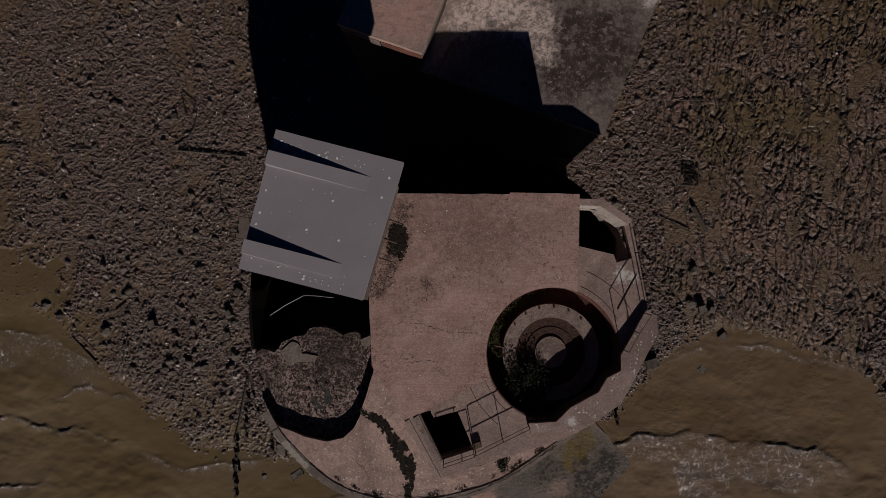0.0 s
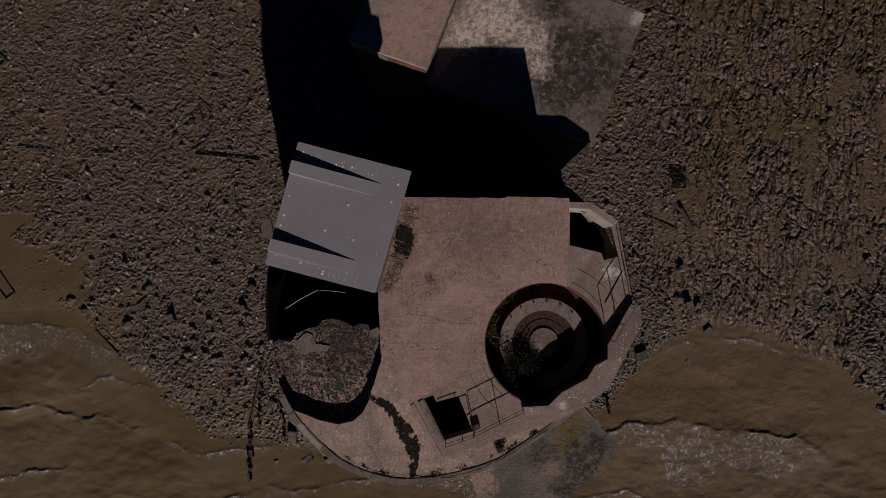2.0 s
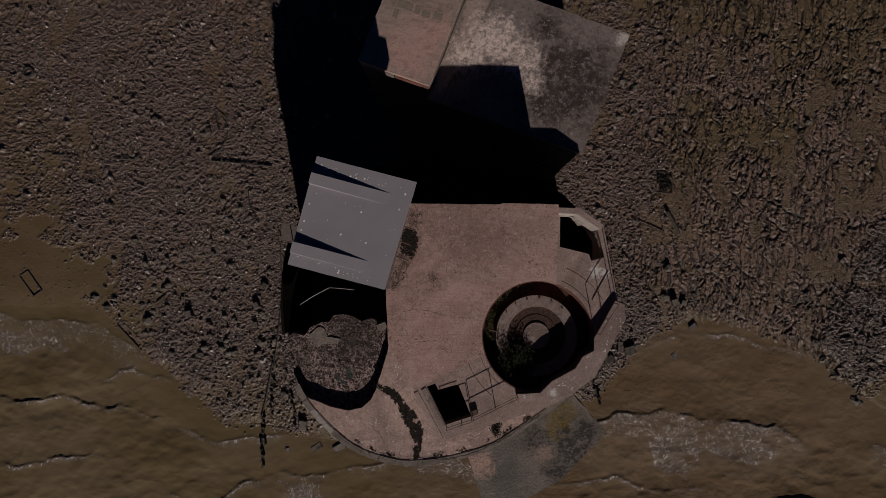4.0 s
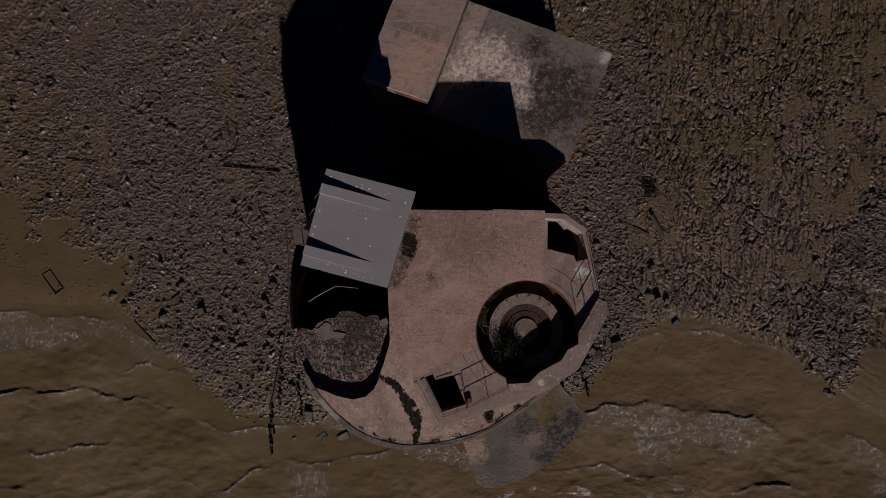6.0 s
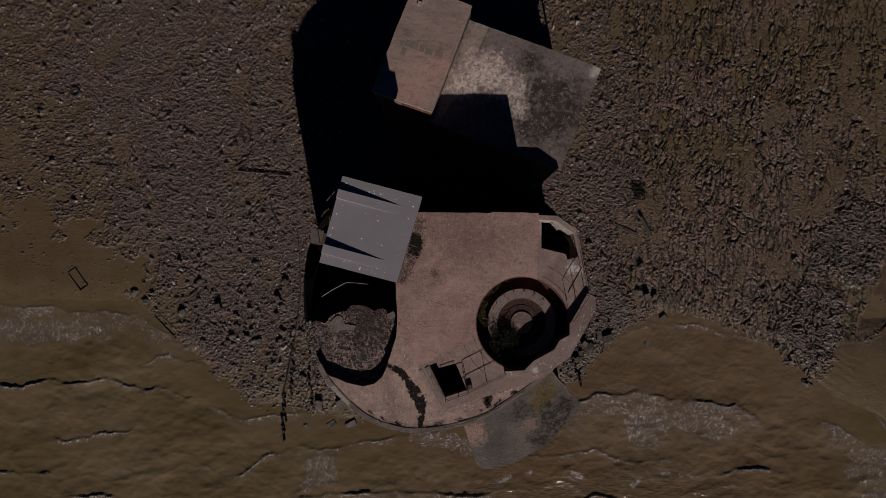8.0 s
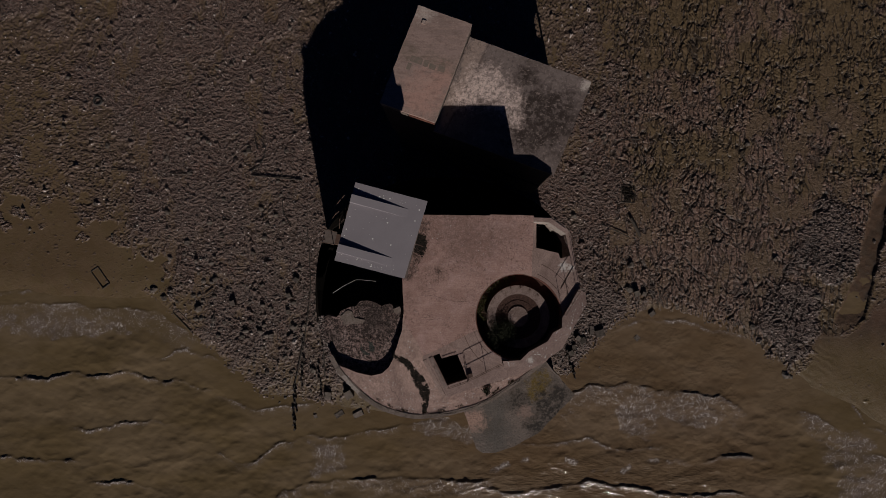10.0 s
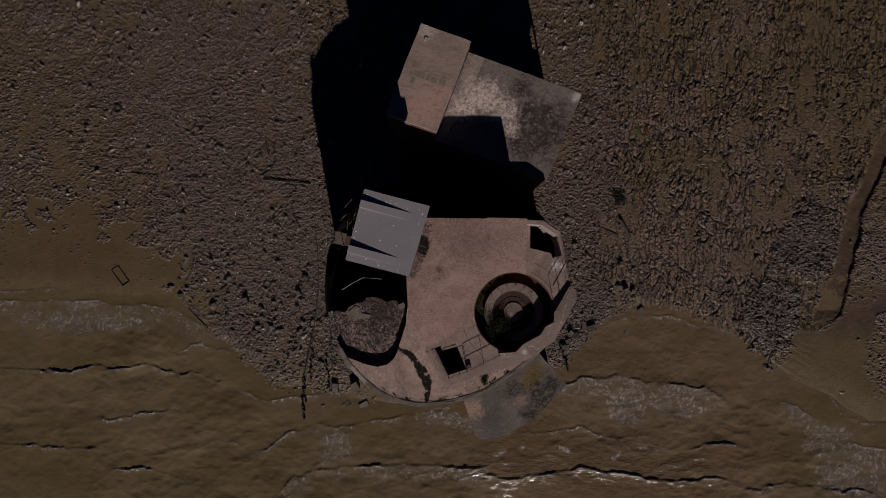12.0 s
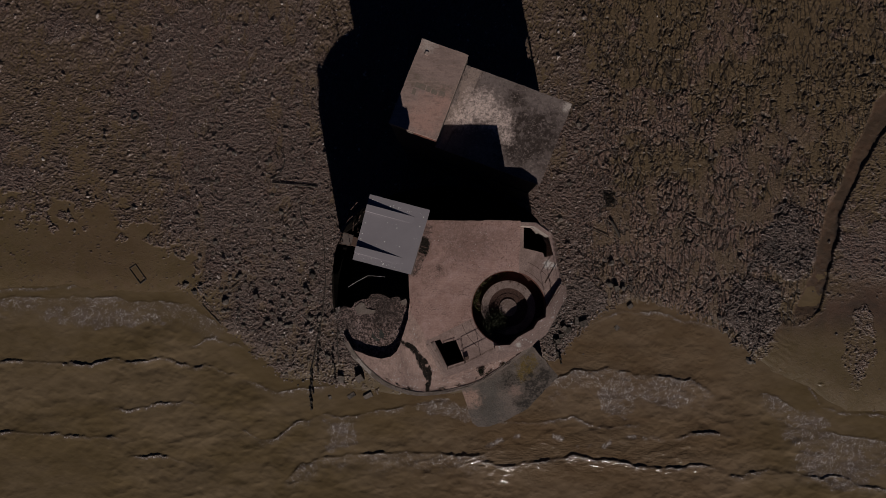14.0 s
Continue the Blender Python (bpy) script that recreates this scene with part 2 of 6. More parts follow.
def wet_slab_material():
    """Dark wet slab with olive weed, black growth and a few dry pale patches."""
    n = Nodes("wet_slab")
    c = n.mix(n.ramp(n.noise(0.5, 8, 0.7), 0.42, 0.58), (0.125, 0.1, 0.082), (0.2, 0.158, 0.134))
    for x, y, r in ((7.0, -10.4, 0.8), (7.5, -9.7, 0.5), (6.6, -11.2, 0.5)):
        c = n.mix(n.math("MULTIPLY", near(n, x, y, r, 0.5), n.ramp(n.noise(1.8, 8, 0.75), 0.42, 0.54, 0.3, 1.0)), c, (0.15, 0.098, 0.02))
    for x, y, r in ((8.4, -11.4, 1.0), (7.9, -12.7, 0.9), (6.9, -13.8, 0.8), (5.3, -11.8, 0.7), (7.3, -11.6, 0.8), (9.0, -10.9, 0.5)):
        c = n.mix(n.math("MULTIPLY", near(n, x, y, r, 0.5), n.ramp(n.noise(2.5, 8, 0.7), 0.44, 0.52, 0.2, 0.95)), c, (0.028, 0.022, 0.017))
    c = n.mix(n.math("MULTIPLY", near(n, 1.7, -13.4, 0.8, 0.4), 0.95), c, (0.43, 0.28, 0.22))
    c = n.mix(n.math("MULTIPLY", near(n, 5.9, -12.6, 0.5, 0.5), 0.9), c, (0.27, 0.185, 0.15))
    for x, y, r in ((3.4, -12.4, 1.0), (3.6, -14.6, 1.2)):
        c = n.mix(n.math("MULTIPLY", near(n, x, y, r, 0.6), 0.6), c, (0.1, 0.092, 0.08))
    c = n.mix(n.math("MULTIPLY", n.ramp(n.noise(9, 6, 0.8), 0.52, 0.62), 0.6), c, (0.04, 0.032, 0.025))
    c = n.mix(n.ramp(n.cells(3.1), 0.06, 0.04, 0, 0.7), c, (0.4, 0.36, 0.33))
    n.bump(n.noise(6, 2, 0.6), 1.0, 0.03)
    return n.done(c, n.ramp(n.noise(0.8, 4), 0.4, 0.6, 0.5, 0.9))


wet_slab = wet_slab_material()


def roof_paint():
    n = Nodes("grey_roof_paint")
    c = n.mix(n.ramp(n.noise(0.5, 6, 0.6), 0.35, 0.65), (0.255, 0.229, 0.243), (0.29, 0.261, 0.275))
    c = n.mix(n.ramp(n.noise(14, 6, 0.7), 0.45, 0.75, 0, 0.3), c, (0.205, 0.187, 0.193))
    c = n.mix(n.math("MULTIPLY", n.ramp(n.noise(1.7, 8, 0.75), 0.62, 0.72), 0.35), c, (0.18, 0.16, 0.155))
    n.bump(n.noise(25, 6, 0.6), 0.25, 0.01)
    return n.done(c, 0.8)


roof_grey = roof_paint()


def plain(name, base, other, rough=0.8, metal=0.0, scale=6.0, bump=0.3, spec=0.3):
    n = Nodes(name)
    c = n.mix(n.ramp(n.noise(scale, 6, 0.7), 0.35, 0.65), base, other)
    c = n.mix(n.ramp(n.noise(scale * 5, 4, 0.7), 0.4, 0.8, 0, 0.5), c, tuple(v * 0.5 for v in base))
    n.bump(n.noise(min(scale * 3, 14), 2), bump, 0.04)
    return n.done(c, rough, metal, spec)


rust_steel = plain("rust_steel", (0.09, 0.06, 0.05), (0.14, 0.08, 0.055), 0.75, 0.2)
pale_steel = plain("pale_steel", (0.3, 0.28, 0.26), (0.4, 0.38, 0.35), 0.6, 0.3)
pale_coping = plain("pale_coping", (0.3, 0.25, 0.22), (0.46, 0.4, 0.35))
dark_soil = plain("dark_soil", (0.05, 0.026, 0.019), (0.085, 0.043, 0.031), 0.95, 0, 3, 0.9)
brown_soil = plain("brown_soil", (0.04, 0.021, 0.016), (0.1, 0.055, 0.042), 0.95, 0, 6, 0.9)
void_mud = plain("void_mud", (0.07, 0.055, 0.045), (0.09, 0.07, 0.055), 0.95, 0, 2, 0.6)
old_timber = plain("old_timber", (0.05, 0.042, 0.035), (0.085, 0.068, 0.055), 0.9, 0, 5, 0.6)
rubber = plain("old_rubber", (0.03, 0.028, 0.026), (0.05, 0.045, 0.04), 0.85)
rusted_plate = plain("rusted_plate", (0.13, 0.1, 0.085), (0.19, 0.15, 0.13), 0.85, 0.1)
dropping_white = plain("dropping_white", (0.7, 0.68, 0.64), (0.8, 0.78, 0.74), 0.8)
moss = plain("dark_moss", (0.008, 0.006, 0.005), (0.024, 0.018, 0.013), 0.95, 0, 5, 1.0)


def rubble_material():
    """Bare pinkish concrete showing between black growth, thicker to the north."""
    n = Nodes("overgrown_rubble")
    c = n.mix(n.ramp(n.noise(1.0, 6, 0.7), 0.42, 0.58), (0.28, 0.19, 0.165), (0.4, 0.29, 0.26))
    c = n.mix(n.math("MULTIPLY", near(n, -6.4, -4.4, 1.7, 0.6), 0.8), c, (0.05, 0.04, 0.034))
    c = n.mix(n.math("MULTIPLY", near(n, -9.9, -6.2, 1.0, 0.6), 0.6), c, (0.07, 0.058, 0.05))
    c = n.mix(n.ramp(n.noise(4.4, 10, 0.72, distort=1.2), 0.49, 0.505, 0, 0.95), c, (0.024, 0.016, 0.013))
    c = n.mix(n.ramp(n.noise(12.0, 5, 0.8), 0.53, 0.56, 0, 0.75), c, (0.04, 0.026, 0.022))
    c = n.mix(n.ramp(n.cells(4), 0.08, 0.05, 0, 0.7), c, (0.42, 0.35, 0.32))
    n.bump(n.noise(6, 2, 0.6), 1.0, 0.04)
    return n.done(c, 0.9)


overgrown_rubble = rubble_material()


def foliage(name, a, b):
    n = Nodes(name)
    return n.done(n.mix(n.island(), a, b), 0.85, 0, 0.12)


bush_green = foliage("bush_green", (0.01, 0.012, 0.007), (0.05, 0.052, 0.032))
weed_green = foliage("weed_green", (0.03, 0.035, 0.012), (0.11, 0.1, 0.04))
loose_rubble = foliage("loose_rubble", (0.02, 0.016, 0.013), (0.11, 0.085, 0.074))
pale_rubble = foliage("pale_rubble", (0.03, 0.024, 0.02), (0.34, 0.28, 0.25))
moss_clump = foliage("moss_clump", (0.006, 0.005, 0.004), (0.034, 0.026, 0.02))
dry_weed = foliage("dry_weed", (0.05, 0.04, 0.025), (0.1, 0.075, 0.05))


def stone_material():
    n = Nodes("weedy_stone")
    c = n.mix(n.island(), (0.1, 0.076, 0.064), (0.24, 0.185, 0.162))
    # about a tenth of the stones are coloured pale to imitate wet glints
    c = n.mix(n.ramp(n.island(), 0.9, 0.93), c, (0.42, 0.37, 0.34))
    c = n.mix(n.ramp(n.noise(4, 6, 0.7), 0.5, 0.66), c, (0.06, 0.05, 0.038))
    n.bump(n.noise(9, 2, 0.6), 0.8, 0.05)
    return n.done(c, 0.8)


def block_material():
    n = Nodes("concrete_block")
    c = n.mix(n.random(), (0.09, 0.072, 0.06), (0.17, 0.138, 0.118))
    c = n.mix(n.ramp(n.noise(3, 6, 0.7), 0.45, 0.65), c, (0.07, 0.06, 0.045))
    n.bump(n.noise(8, 2, 0.6), 0.7, 0.05)
    return n.done(c, 0.85)


weedy_stone, block_stone = stone_material(), block_material()


def mud_material():
    """Stony mud to wet olive silt, by the ground's own silt and stone fields."""
    n = Nodes("tidal_mud")
    silt, stony, stone = n.attribute("silt"), n.attribute("stony"), n.attribute("stone")
    c = n.mix(n.ramp(n.noise(0.18, 6, 0.7), 0.42, 0.58), (0.139, 0.078, 0.056), (0.156, 0.095, 0.072))
    c = n.mix(n.ramp(n.noise(2.2, 8, 0.8), 0.45, 0.6, 0, 0.6), c, (0.188, 0.13, 0.105))
    c = n.mix(n.math("MULTIPLY", n.ramp(n.noise(0.4, 5, 0.7), 0.54, 0.64), 0.45), c, (0.17, 0.082, 0.05))
    c = n.mix(n.math("MULTIPLY", near(n, 14.0, 4.5, 8.0, 0.7), n.ramp(n.noise(0.8, 7, 0.75), 0.42, 0.6, 0.3, 0.85)), c, (0.135, 0.068, 0.046))
    c = n.mix(n.math("MULTIPLY", n.attribute("plate"), 0.7), c, n.mix(n.ramp(n.noise(0.5, 6, 0.7), 0.42, 0.58), (0.212, 0.133, 0.1), (0.2, 0.128, 0.078)))
    c = n.mix(n.math("MULTIPLY", stony, 0.6), c, (0.165, 0.13, 0.108))
    wet = n.mix(n.ramp(n.noise(0.5, 5, 0.6), 0.4, 0.6), (0.126, 0.087, 0.039), (0.15, 0.103, 0.053))
    wet = n.mix(n.ramp(n.noise(3, 7, 0.75), 0.5, 0.66, 0, 0.45), wet, (0.08, 0.056, 0.032))
    wet = n.mix(n.attribute("red"), wet, n.mix(n.ramp(n.noise(0.35, 6, 0.7), 0.42, 0.58), (0.07, 0.045, 0.031), (0.11, 0.063, 0.041)))
    wet = n.mix(n.math("MULTIPLY", near(n, -41.0, 1.0, 7.0, 0.7), 0.4), wet, (0.128, 0.076, 0.044))
    c = n.mix(silt, c, wet)
    c = n.mix(n.ramp(n.noise(6.0, 8, 0.8), 0.525, 0.57, 0, 0.8), c, n.mix(silt, (0.05, 0.036, 0.029), wet))
    c = n.mix(n.math("MULTIPLY", n.ramp(n.noise(7.0, 6, 0.8), 0.54, 0.6, 0, 0.6), n.ramp(silt, 0.2, 1.0, 1.0, 0.1)), c, (0.28, 0.198, 0.166))
    c = n.mix(n.math("MULTIPLY", n.ramp(stone, 0.02, 0.1), 0.7), c, n.mix(stone, (0.05, 0.034, 0.027), (0.19, 0.13, 0.106)))
    c = n.mix(n.ramp(stone, 0.955, 0.97, 0, 0.85), c, (0.5, 0.43, 0.39))
    # shade inside the cracks is painted here as near-black mud colour
    c = n.mix(n.math("MULTIPLY", n.attribute("furrow_shade"), 0.85), c, (0.03, 0.021, 0.016))
    bend = n.tree.nodes.new("ShaderNodeVectorMath")
    bend.operation = "MULTIPLY_ADD"
    sway = n.tree.nodes.new("ShaderNodeTexNoise")
    sway.inputs["Scale"].default_value, sway.inputs["Detail"].default_value = 1.1, 5
    n.link(n.place, sway.inputs["Vector"])
    n.link(sway.outputs["Color"], bend.inputs[0])
    bend.inputs[1].default_value = (0.55, 0.5, 0)
    n.link(n.place, bend.inputs[2])
    squeeze = n.tree.nodes.new("ShaderNodeMapping")
    squeeze.inputs["Scale"].default_value = (1.7, 0.4, 0)
    n.link(bend.outputs[0], squeeze.inputs[0])
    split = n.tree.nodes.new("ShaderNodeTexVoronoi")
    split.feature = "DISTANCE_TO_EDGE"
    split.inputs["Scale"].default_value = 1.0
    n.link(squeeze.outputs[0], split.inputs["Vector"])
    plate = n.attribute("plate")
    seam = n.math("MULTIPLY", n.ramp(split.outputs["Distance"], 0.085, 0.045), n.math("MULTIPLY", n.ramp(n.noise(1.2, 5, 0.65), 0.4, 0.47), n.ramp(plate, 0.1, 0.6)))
    # seams get their shade from colour as well as from the bump
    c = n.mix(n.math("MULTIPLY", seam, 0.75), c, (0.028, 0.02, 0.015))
    relief = n.math("ADD", n.math("ADD", n.math("MULTIPLY", n.noise(4.0, 2, 0.6), 1.0), n.math("MULTIPLY", n.noise(8.5, 1.5, 0.5), 0.85)), n.math("MULTIPLY", n.noise(17.0, 2, 0.6), 0.35))
    calm = n.math("MULTIPLY", n.ramp(silt, 0, 1, 1.0, 0.12), n.ramp(plate, 0, 1, 1.0, 0.4))
    n.bump(n.math("SUBTRACT", n.math("MULTIPLY", relief, calm), n.math("MULTIPLY", seam, 0.5)), 1.0, 0.14)
    return n.done(c, n.ramp(n.noise(2.5, 4, 0.7), 0.35, 0.65, 0.38, 0.62), 0, 0.5)


def water_material():
    """Silty estuary water with lacy foam along the wave fronts; the foam field also holds a painted sun glare."""
    n = Nodes("silty_water")
    ruddy = n.attribute("ruddy")
    tone, deep = n.noise(0.16, 5, 0.6, (0.5, 1, 1)), n.noise(0.8, 4, 0.55, (0.6, 1, 1, 20))
    olive = n.mix(n.ramp(tone, 0.42, 0.58), (0.14, 0.098, 0.049), (0.172, 0.123, 0.071))
    brown = n.mix(n.ramp(tone, 0.42, 0.58), (0.15, 0.098, 0.054), (0.178, 0.123, 0.075))
    c = n.mix(ruddy, olive, brown)
    c = n.mix(n.ramp(deep, 0.48, 0.66, 0, 0.28), c, n.mix(ruddy, (0.085, 0.057, 0.026), (0.085, 0.048, 0.026)))
    foam, churn = n.attribute("foam"), n.noise(0.9, 5, 0.7)
    warp = n.tree.nodes.new("ShaderNodeVectorMath")
    warp.operation = "MULTIPLY_ADD"
    jitter = n.tree.nodes.new("ShaderNodeTexNoise")
    jitter.inputs["Scale"].default_value, jitter.inputs["Detail"].default_value = 2.4, 4
    n.link(n.place, jitter.inputs["Vector"])
    n.link(jitter.outputs["Color"], warp.inputs[0])
    warp.inputs[1].default_value = (1.0, 1.0, 0)
    n.link(n.place, warp.inputs[2])
    lace = n.tree.nodes.new("ShaderNodeTexVoronoi")
    lace.feature = "DISTANCE_TO_EDGE"
    lace.inputs["Scale"].default_value = 3.3
    n.link(warp.outputs[0], lace.inputs["Vector"])
    web = n.math("MULTIPLY", n.ramp(lace.outputs["Distance"], 0.05, 0.012), n.ramp(n.noise(1.8, 8, 0.8), 0.47, 0.55))
    froth = n.ramp(n.noise(5.0, 9, 0.85, distort=0.8), 0.5, 0.56)
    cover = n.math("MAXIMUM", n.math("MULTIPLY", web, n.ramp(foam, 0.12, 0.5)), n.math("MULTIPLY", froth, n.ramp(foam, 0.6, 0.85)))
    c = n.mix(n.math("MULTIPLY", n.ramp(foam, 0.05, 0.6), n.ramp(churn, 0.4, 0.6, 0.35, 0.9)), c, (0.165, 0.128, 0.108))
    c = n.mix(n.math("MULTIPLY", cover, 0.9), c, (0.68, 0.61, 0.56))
    wave = n.math("ADD", n.noise(0.8, 3, 0.5, (0.7, 1, 1, 25)), n.math("MULTIPLY", n.noise(2.6, 2, 0.5, (0.8, 1, 1, -20)), 0.16))
    ripple = n.math("MULTIPLY", n.math("MULTIPLY", n.noise(2.0, 4, 0.6, (0.8, 1.1, 1, 30)), n.ramp(n.noise(0.35, 3), 0.42, 0.6)), n.ramp(ruddy, 0, 1, 0.15, 1.3))
    ripple = n.math("ADD", ripple, n.math("MULTIPLY", n.noise(1.9, 5, 0.65, (0.5, 1.2, 1, 10)), n.math("MULTIPLY", n.attribute("broken"), 3.0)))
    n.bump(n.math("ADD", n.math("ADD", wave, ripple), n.math("MULTIPLY", cover, 0.1)), 0.26, 0.3)
    return n.done(c, n.ramp(cover, 0, 1, 0.13, 0.8), 0, 0.5)


tidal_mud, silty_water = mud_material(), water_material()

# ---- mesh helpers ----


def mesh_object(name, bm, material, parent=None, label=""):
    me = bpy.data.meshes.new(name)
    bm.normal_update()
    bm.to_mesh(me)
    bm.free()
    me.materials.append(material)
    ob = new(name, me)
    ob.parent = parent
    if label:
        ob["label"] = label
    return ob


part = mesh_object


def thing(name, label, category, group="", kind="", at=(0, 0, 0)):
    ob = new(name)
    ob.location = at
    return tagged(ob, label, category, group, kind)


def prism(bm, loop, z0, z1, holes=(), bottom=True):
    """An upright solid from a plan outline, with shafts through it."""
    loops = [loop, *holes]
    flat = [(x, y) for lp in loops for x, y in lp]
    tops = [bm.verts.new((x, y, z1)) for x, y in flat]
    lows = [bm.verts.new((x, y, z0)) for x, y in flat]
    for tri in mathutils.geometry.tessellate_polygon([[Vector((x, y, 0)) for x, y in lp] for lp in loops]):
        for verts, up in ((tops, 1), (lows, -1)):
            if up < 0 and not bottom:
                continue
            f = [verts[i] for i in tri]
            n = (f[1].co - f[0].co).cross(f[2].co - f[0].co).z
            if abs(n) < 1e-9:
                continue
            try:
                bm.faces.new(f if n * up > 0 else f[::-1])
            except ValueError:
                pass
    i = 0
    for k, lp in enumerate(loops):
        area = sum(a[0] * b[1] - b[0] * a[1] for a, b in zip(lp, lp[1:] + lp[:1]))
        for j in range(len(lp)):
            a, b = i + j, i + (j + 1) % len(lp)
            f = [lows[a], lows[b], tops[b], tops[a]]
            if (area > 0) == (k > 0):
                f.reverse()
            bm.faces.new(f)
        i += len(lp)
    return bm


def ring(cx, cy, r, n=64, a0=0.0, a1=360.0):
    full = a1 - a0 >= 360
    return [(cx + r * math.cos(radians(a0 + (a1 - a0) * i / (n if full else n - 1))), cy + r * math.sin(radians(a0 + (a1 - a0) * i / (n if full else n - 1)))) for i in range(n)]


def smooth_loop(points, steps=6):
    """A closed Catmull-Rom curve through plan points."""
    out, n = [], len(points)
    for i in range(n):
        p = [Vector(points[(i + k) % n]) for k in (-1, 0, 1, 2)]
        for s in range(steps):
            t = s / steps
            v = 0.5 * (2 * p[1] + (p[2] - p[0]) * t + (2 * p[0] - 5 * p[1] + 4 * p[2] - p[3]) * t * t + (3 * p[1] - p[0] - 3 * p[2] + p[3]) * t**3)
            out.append((v.x, v.y))
    return out


def worn(loop, step=0.35, amount=0.025, seed=1):
    """The outline cut into short pieces and chipped a little."""
    rng, out = random.Random(seed), []
    for a, b in zip(loop, loop[1:] + loop[:1]):
        n = max(1, int(math.dist(a, b) / step))
        for i in range(n):
            t = i / n
            j = amount * (rng.random() - 0.5) * 2 if i else amount * 0.4 * (rng.random() - 0.5)
            out.append((a[0] + (b[0] - a[0]) * t + j, a[1] + (b[1] - a[1]) * t + j * rng.uniform(-1, 1)))
    return out


def tube(bm, points, r, n=8):
    """A round bar along points."""
    pts = [Vector(p) for p in points]
    rows = []
    for i, p in enumerate(pts):
        d = (pts[min(i + 1, len(pts) - 1)] - pts[max(i - 1, 0)]).normalized()
        u = d.orthogonal().normalized() if abs(d.z) > 0.95 else d.cross(Vector((0, 0, 1))).normalized()
        v = d.cross(u)
        rows.append([bm.verts.new(p + r * (math.cos(k * math.tau / n) * u + math.sin(k * math.tau / n) * v)) for k in range(n)])
    for a, b in zip(rows, rows[1:]):
        for k in range(n):
            bm.faces.new((a[k], a[(k + 1) % n], b[(k + 1) % n], b[k]))
    bm.faces.new(rows[0][::-1])
    bm.faces.new(rows[-1])
    return bm


def box(bm, m, sx, sy, sz, bevel=0.0):
    """A block centred on m's origin in plan, standing on it."""
    verts = bmesh.ops.create_cube(bm, size=1, matrix=m @ Matrix.Translation((0, 0, sz / 2)) @ Matrix.Diagonal((sx, sy, sz, 1)))["verts"]
    if bevel:
        bmesh.ops.bevel(bm, geom=list({e for v in verts for e in v.link_edges}), offset=bevel, segments=2, profile=0.6, affect="EDGES")
    return bm


def cover(bm, loop, z, height, step, seed, rim_wear=1.0):
    """A thin lumpy layer over a plan outline, lowest at its rim: soil, moss, rubble."""
    xs, ys = [p[0] for p in loop], [p[1] for p in loop]

    def inside(x, y):
        hit = False
        for (x0, y0), (x1, y1) in zip(loop, loop[1:] + loop[:1]):
            if (y0 > y) != (y1 > y) and x < (x1 - x0) * (y - y0) / (y1 - y0) + x0:
                hit = not hit
        return hit

    grid = {}
    nx, ny = int((max(xs) - min(xs)) / step) + 2, int((max(ys) - min(ys)) / step) + 2
    for i in range(nx):
        for j in range(ny):
            x, y = min(xs) + i * step, min(ys) + j * step
            w = 0.35 * step
            x, y = x + w * noise.noise((x * 5, y * 5, seed)), y + w * noise.noise((x * 5, y * 5, seed + 7))
            rag = 0.28 * rim_wear
            if inside(x + rag * noise.noise((x * 3, y * 3, seed + 3)) + 0.5 * rag * noise.noise((x * 9, y * 9, seed)), y + rag * noise.noise((x * 3, y * 3, seed + 5)) + 0.5 * rag * noise.noise((x * 9, y * 9, seed + 2))):
                h = height * (0.55 + 0.45 * noise.noise((x * 2.2, y * 2.2, seed)) + 0.35 * noise.noise((x * 7, y * 7, seed)))
                grid[i, j] = bm.verts.new((x, y, z + max(0.004, h)))
    for i, j in list(grid):
        q = [(i, j), (i + 1, j), (i + 1, j + 1), (i, j + 1)]
        if all(k in grid for k in q):
            bm.faces.new([grid[k] for k in q])
    rim = [e for e in bm.edges if e.is_boundary]
    made = bmesh.ops.extrude_edge_only(bm, edges=rim)["geom"]
    for v in made:
        if isinstance(v, bmesh.types.BMVert):
            v.co.z = z - 0.03
    loose = [v for v in bm.verts if not v.link_faces]
    bmesh.ops.delete(bm, geom=loose, context="VERTS")
    return bm


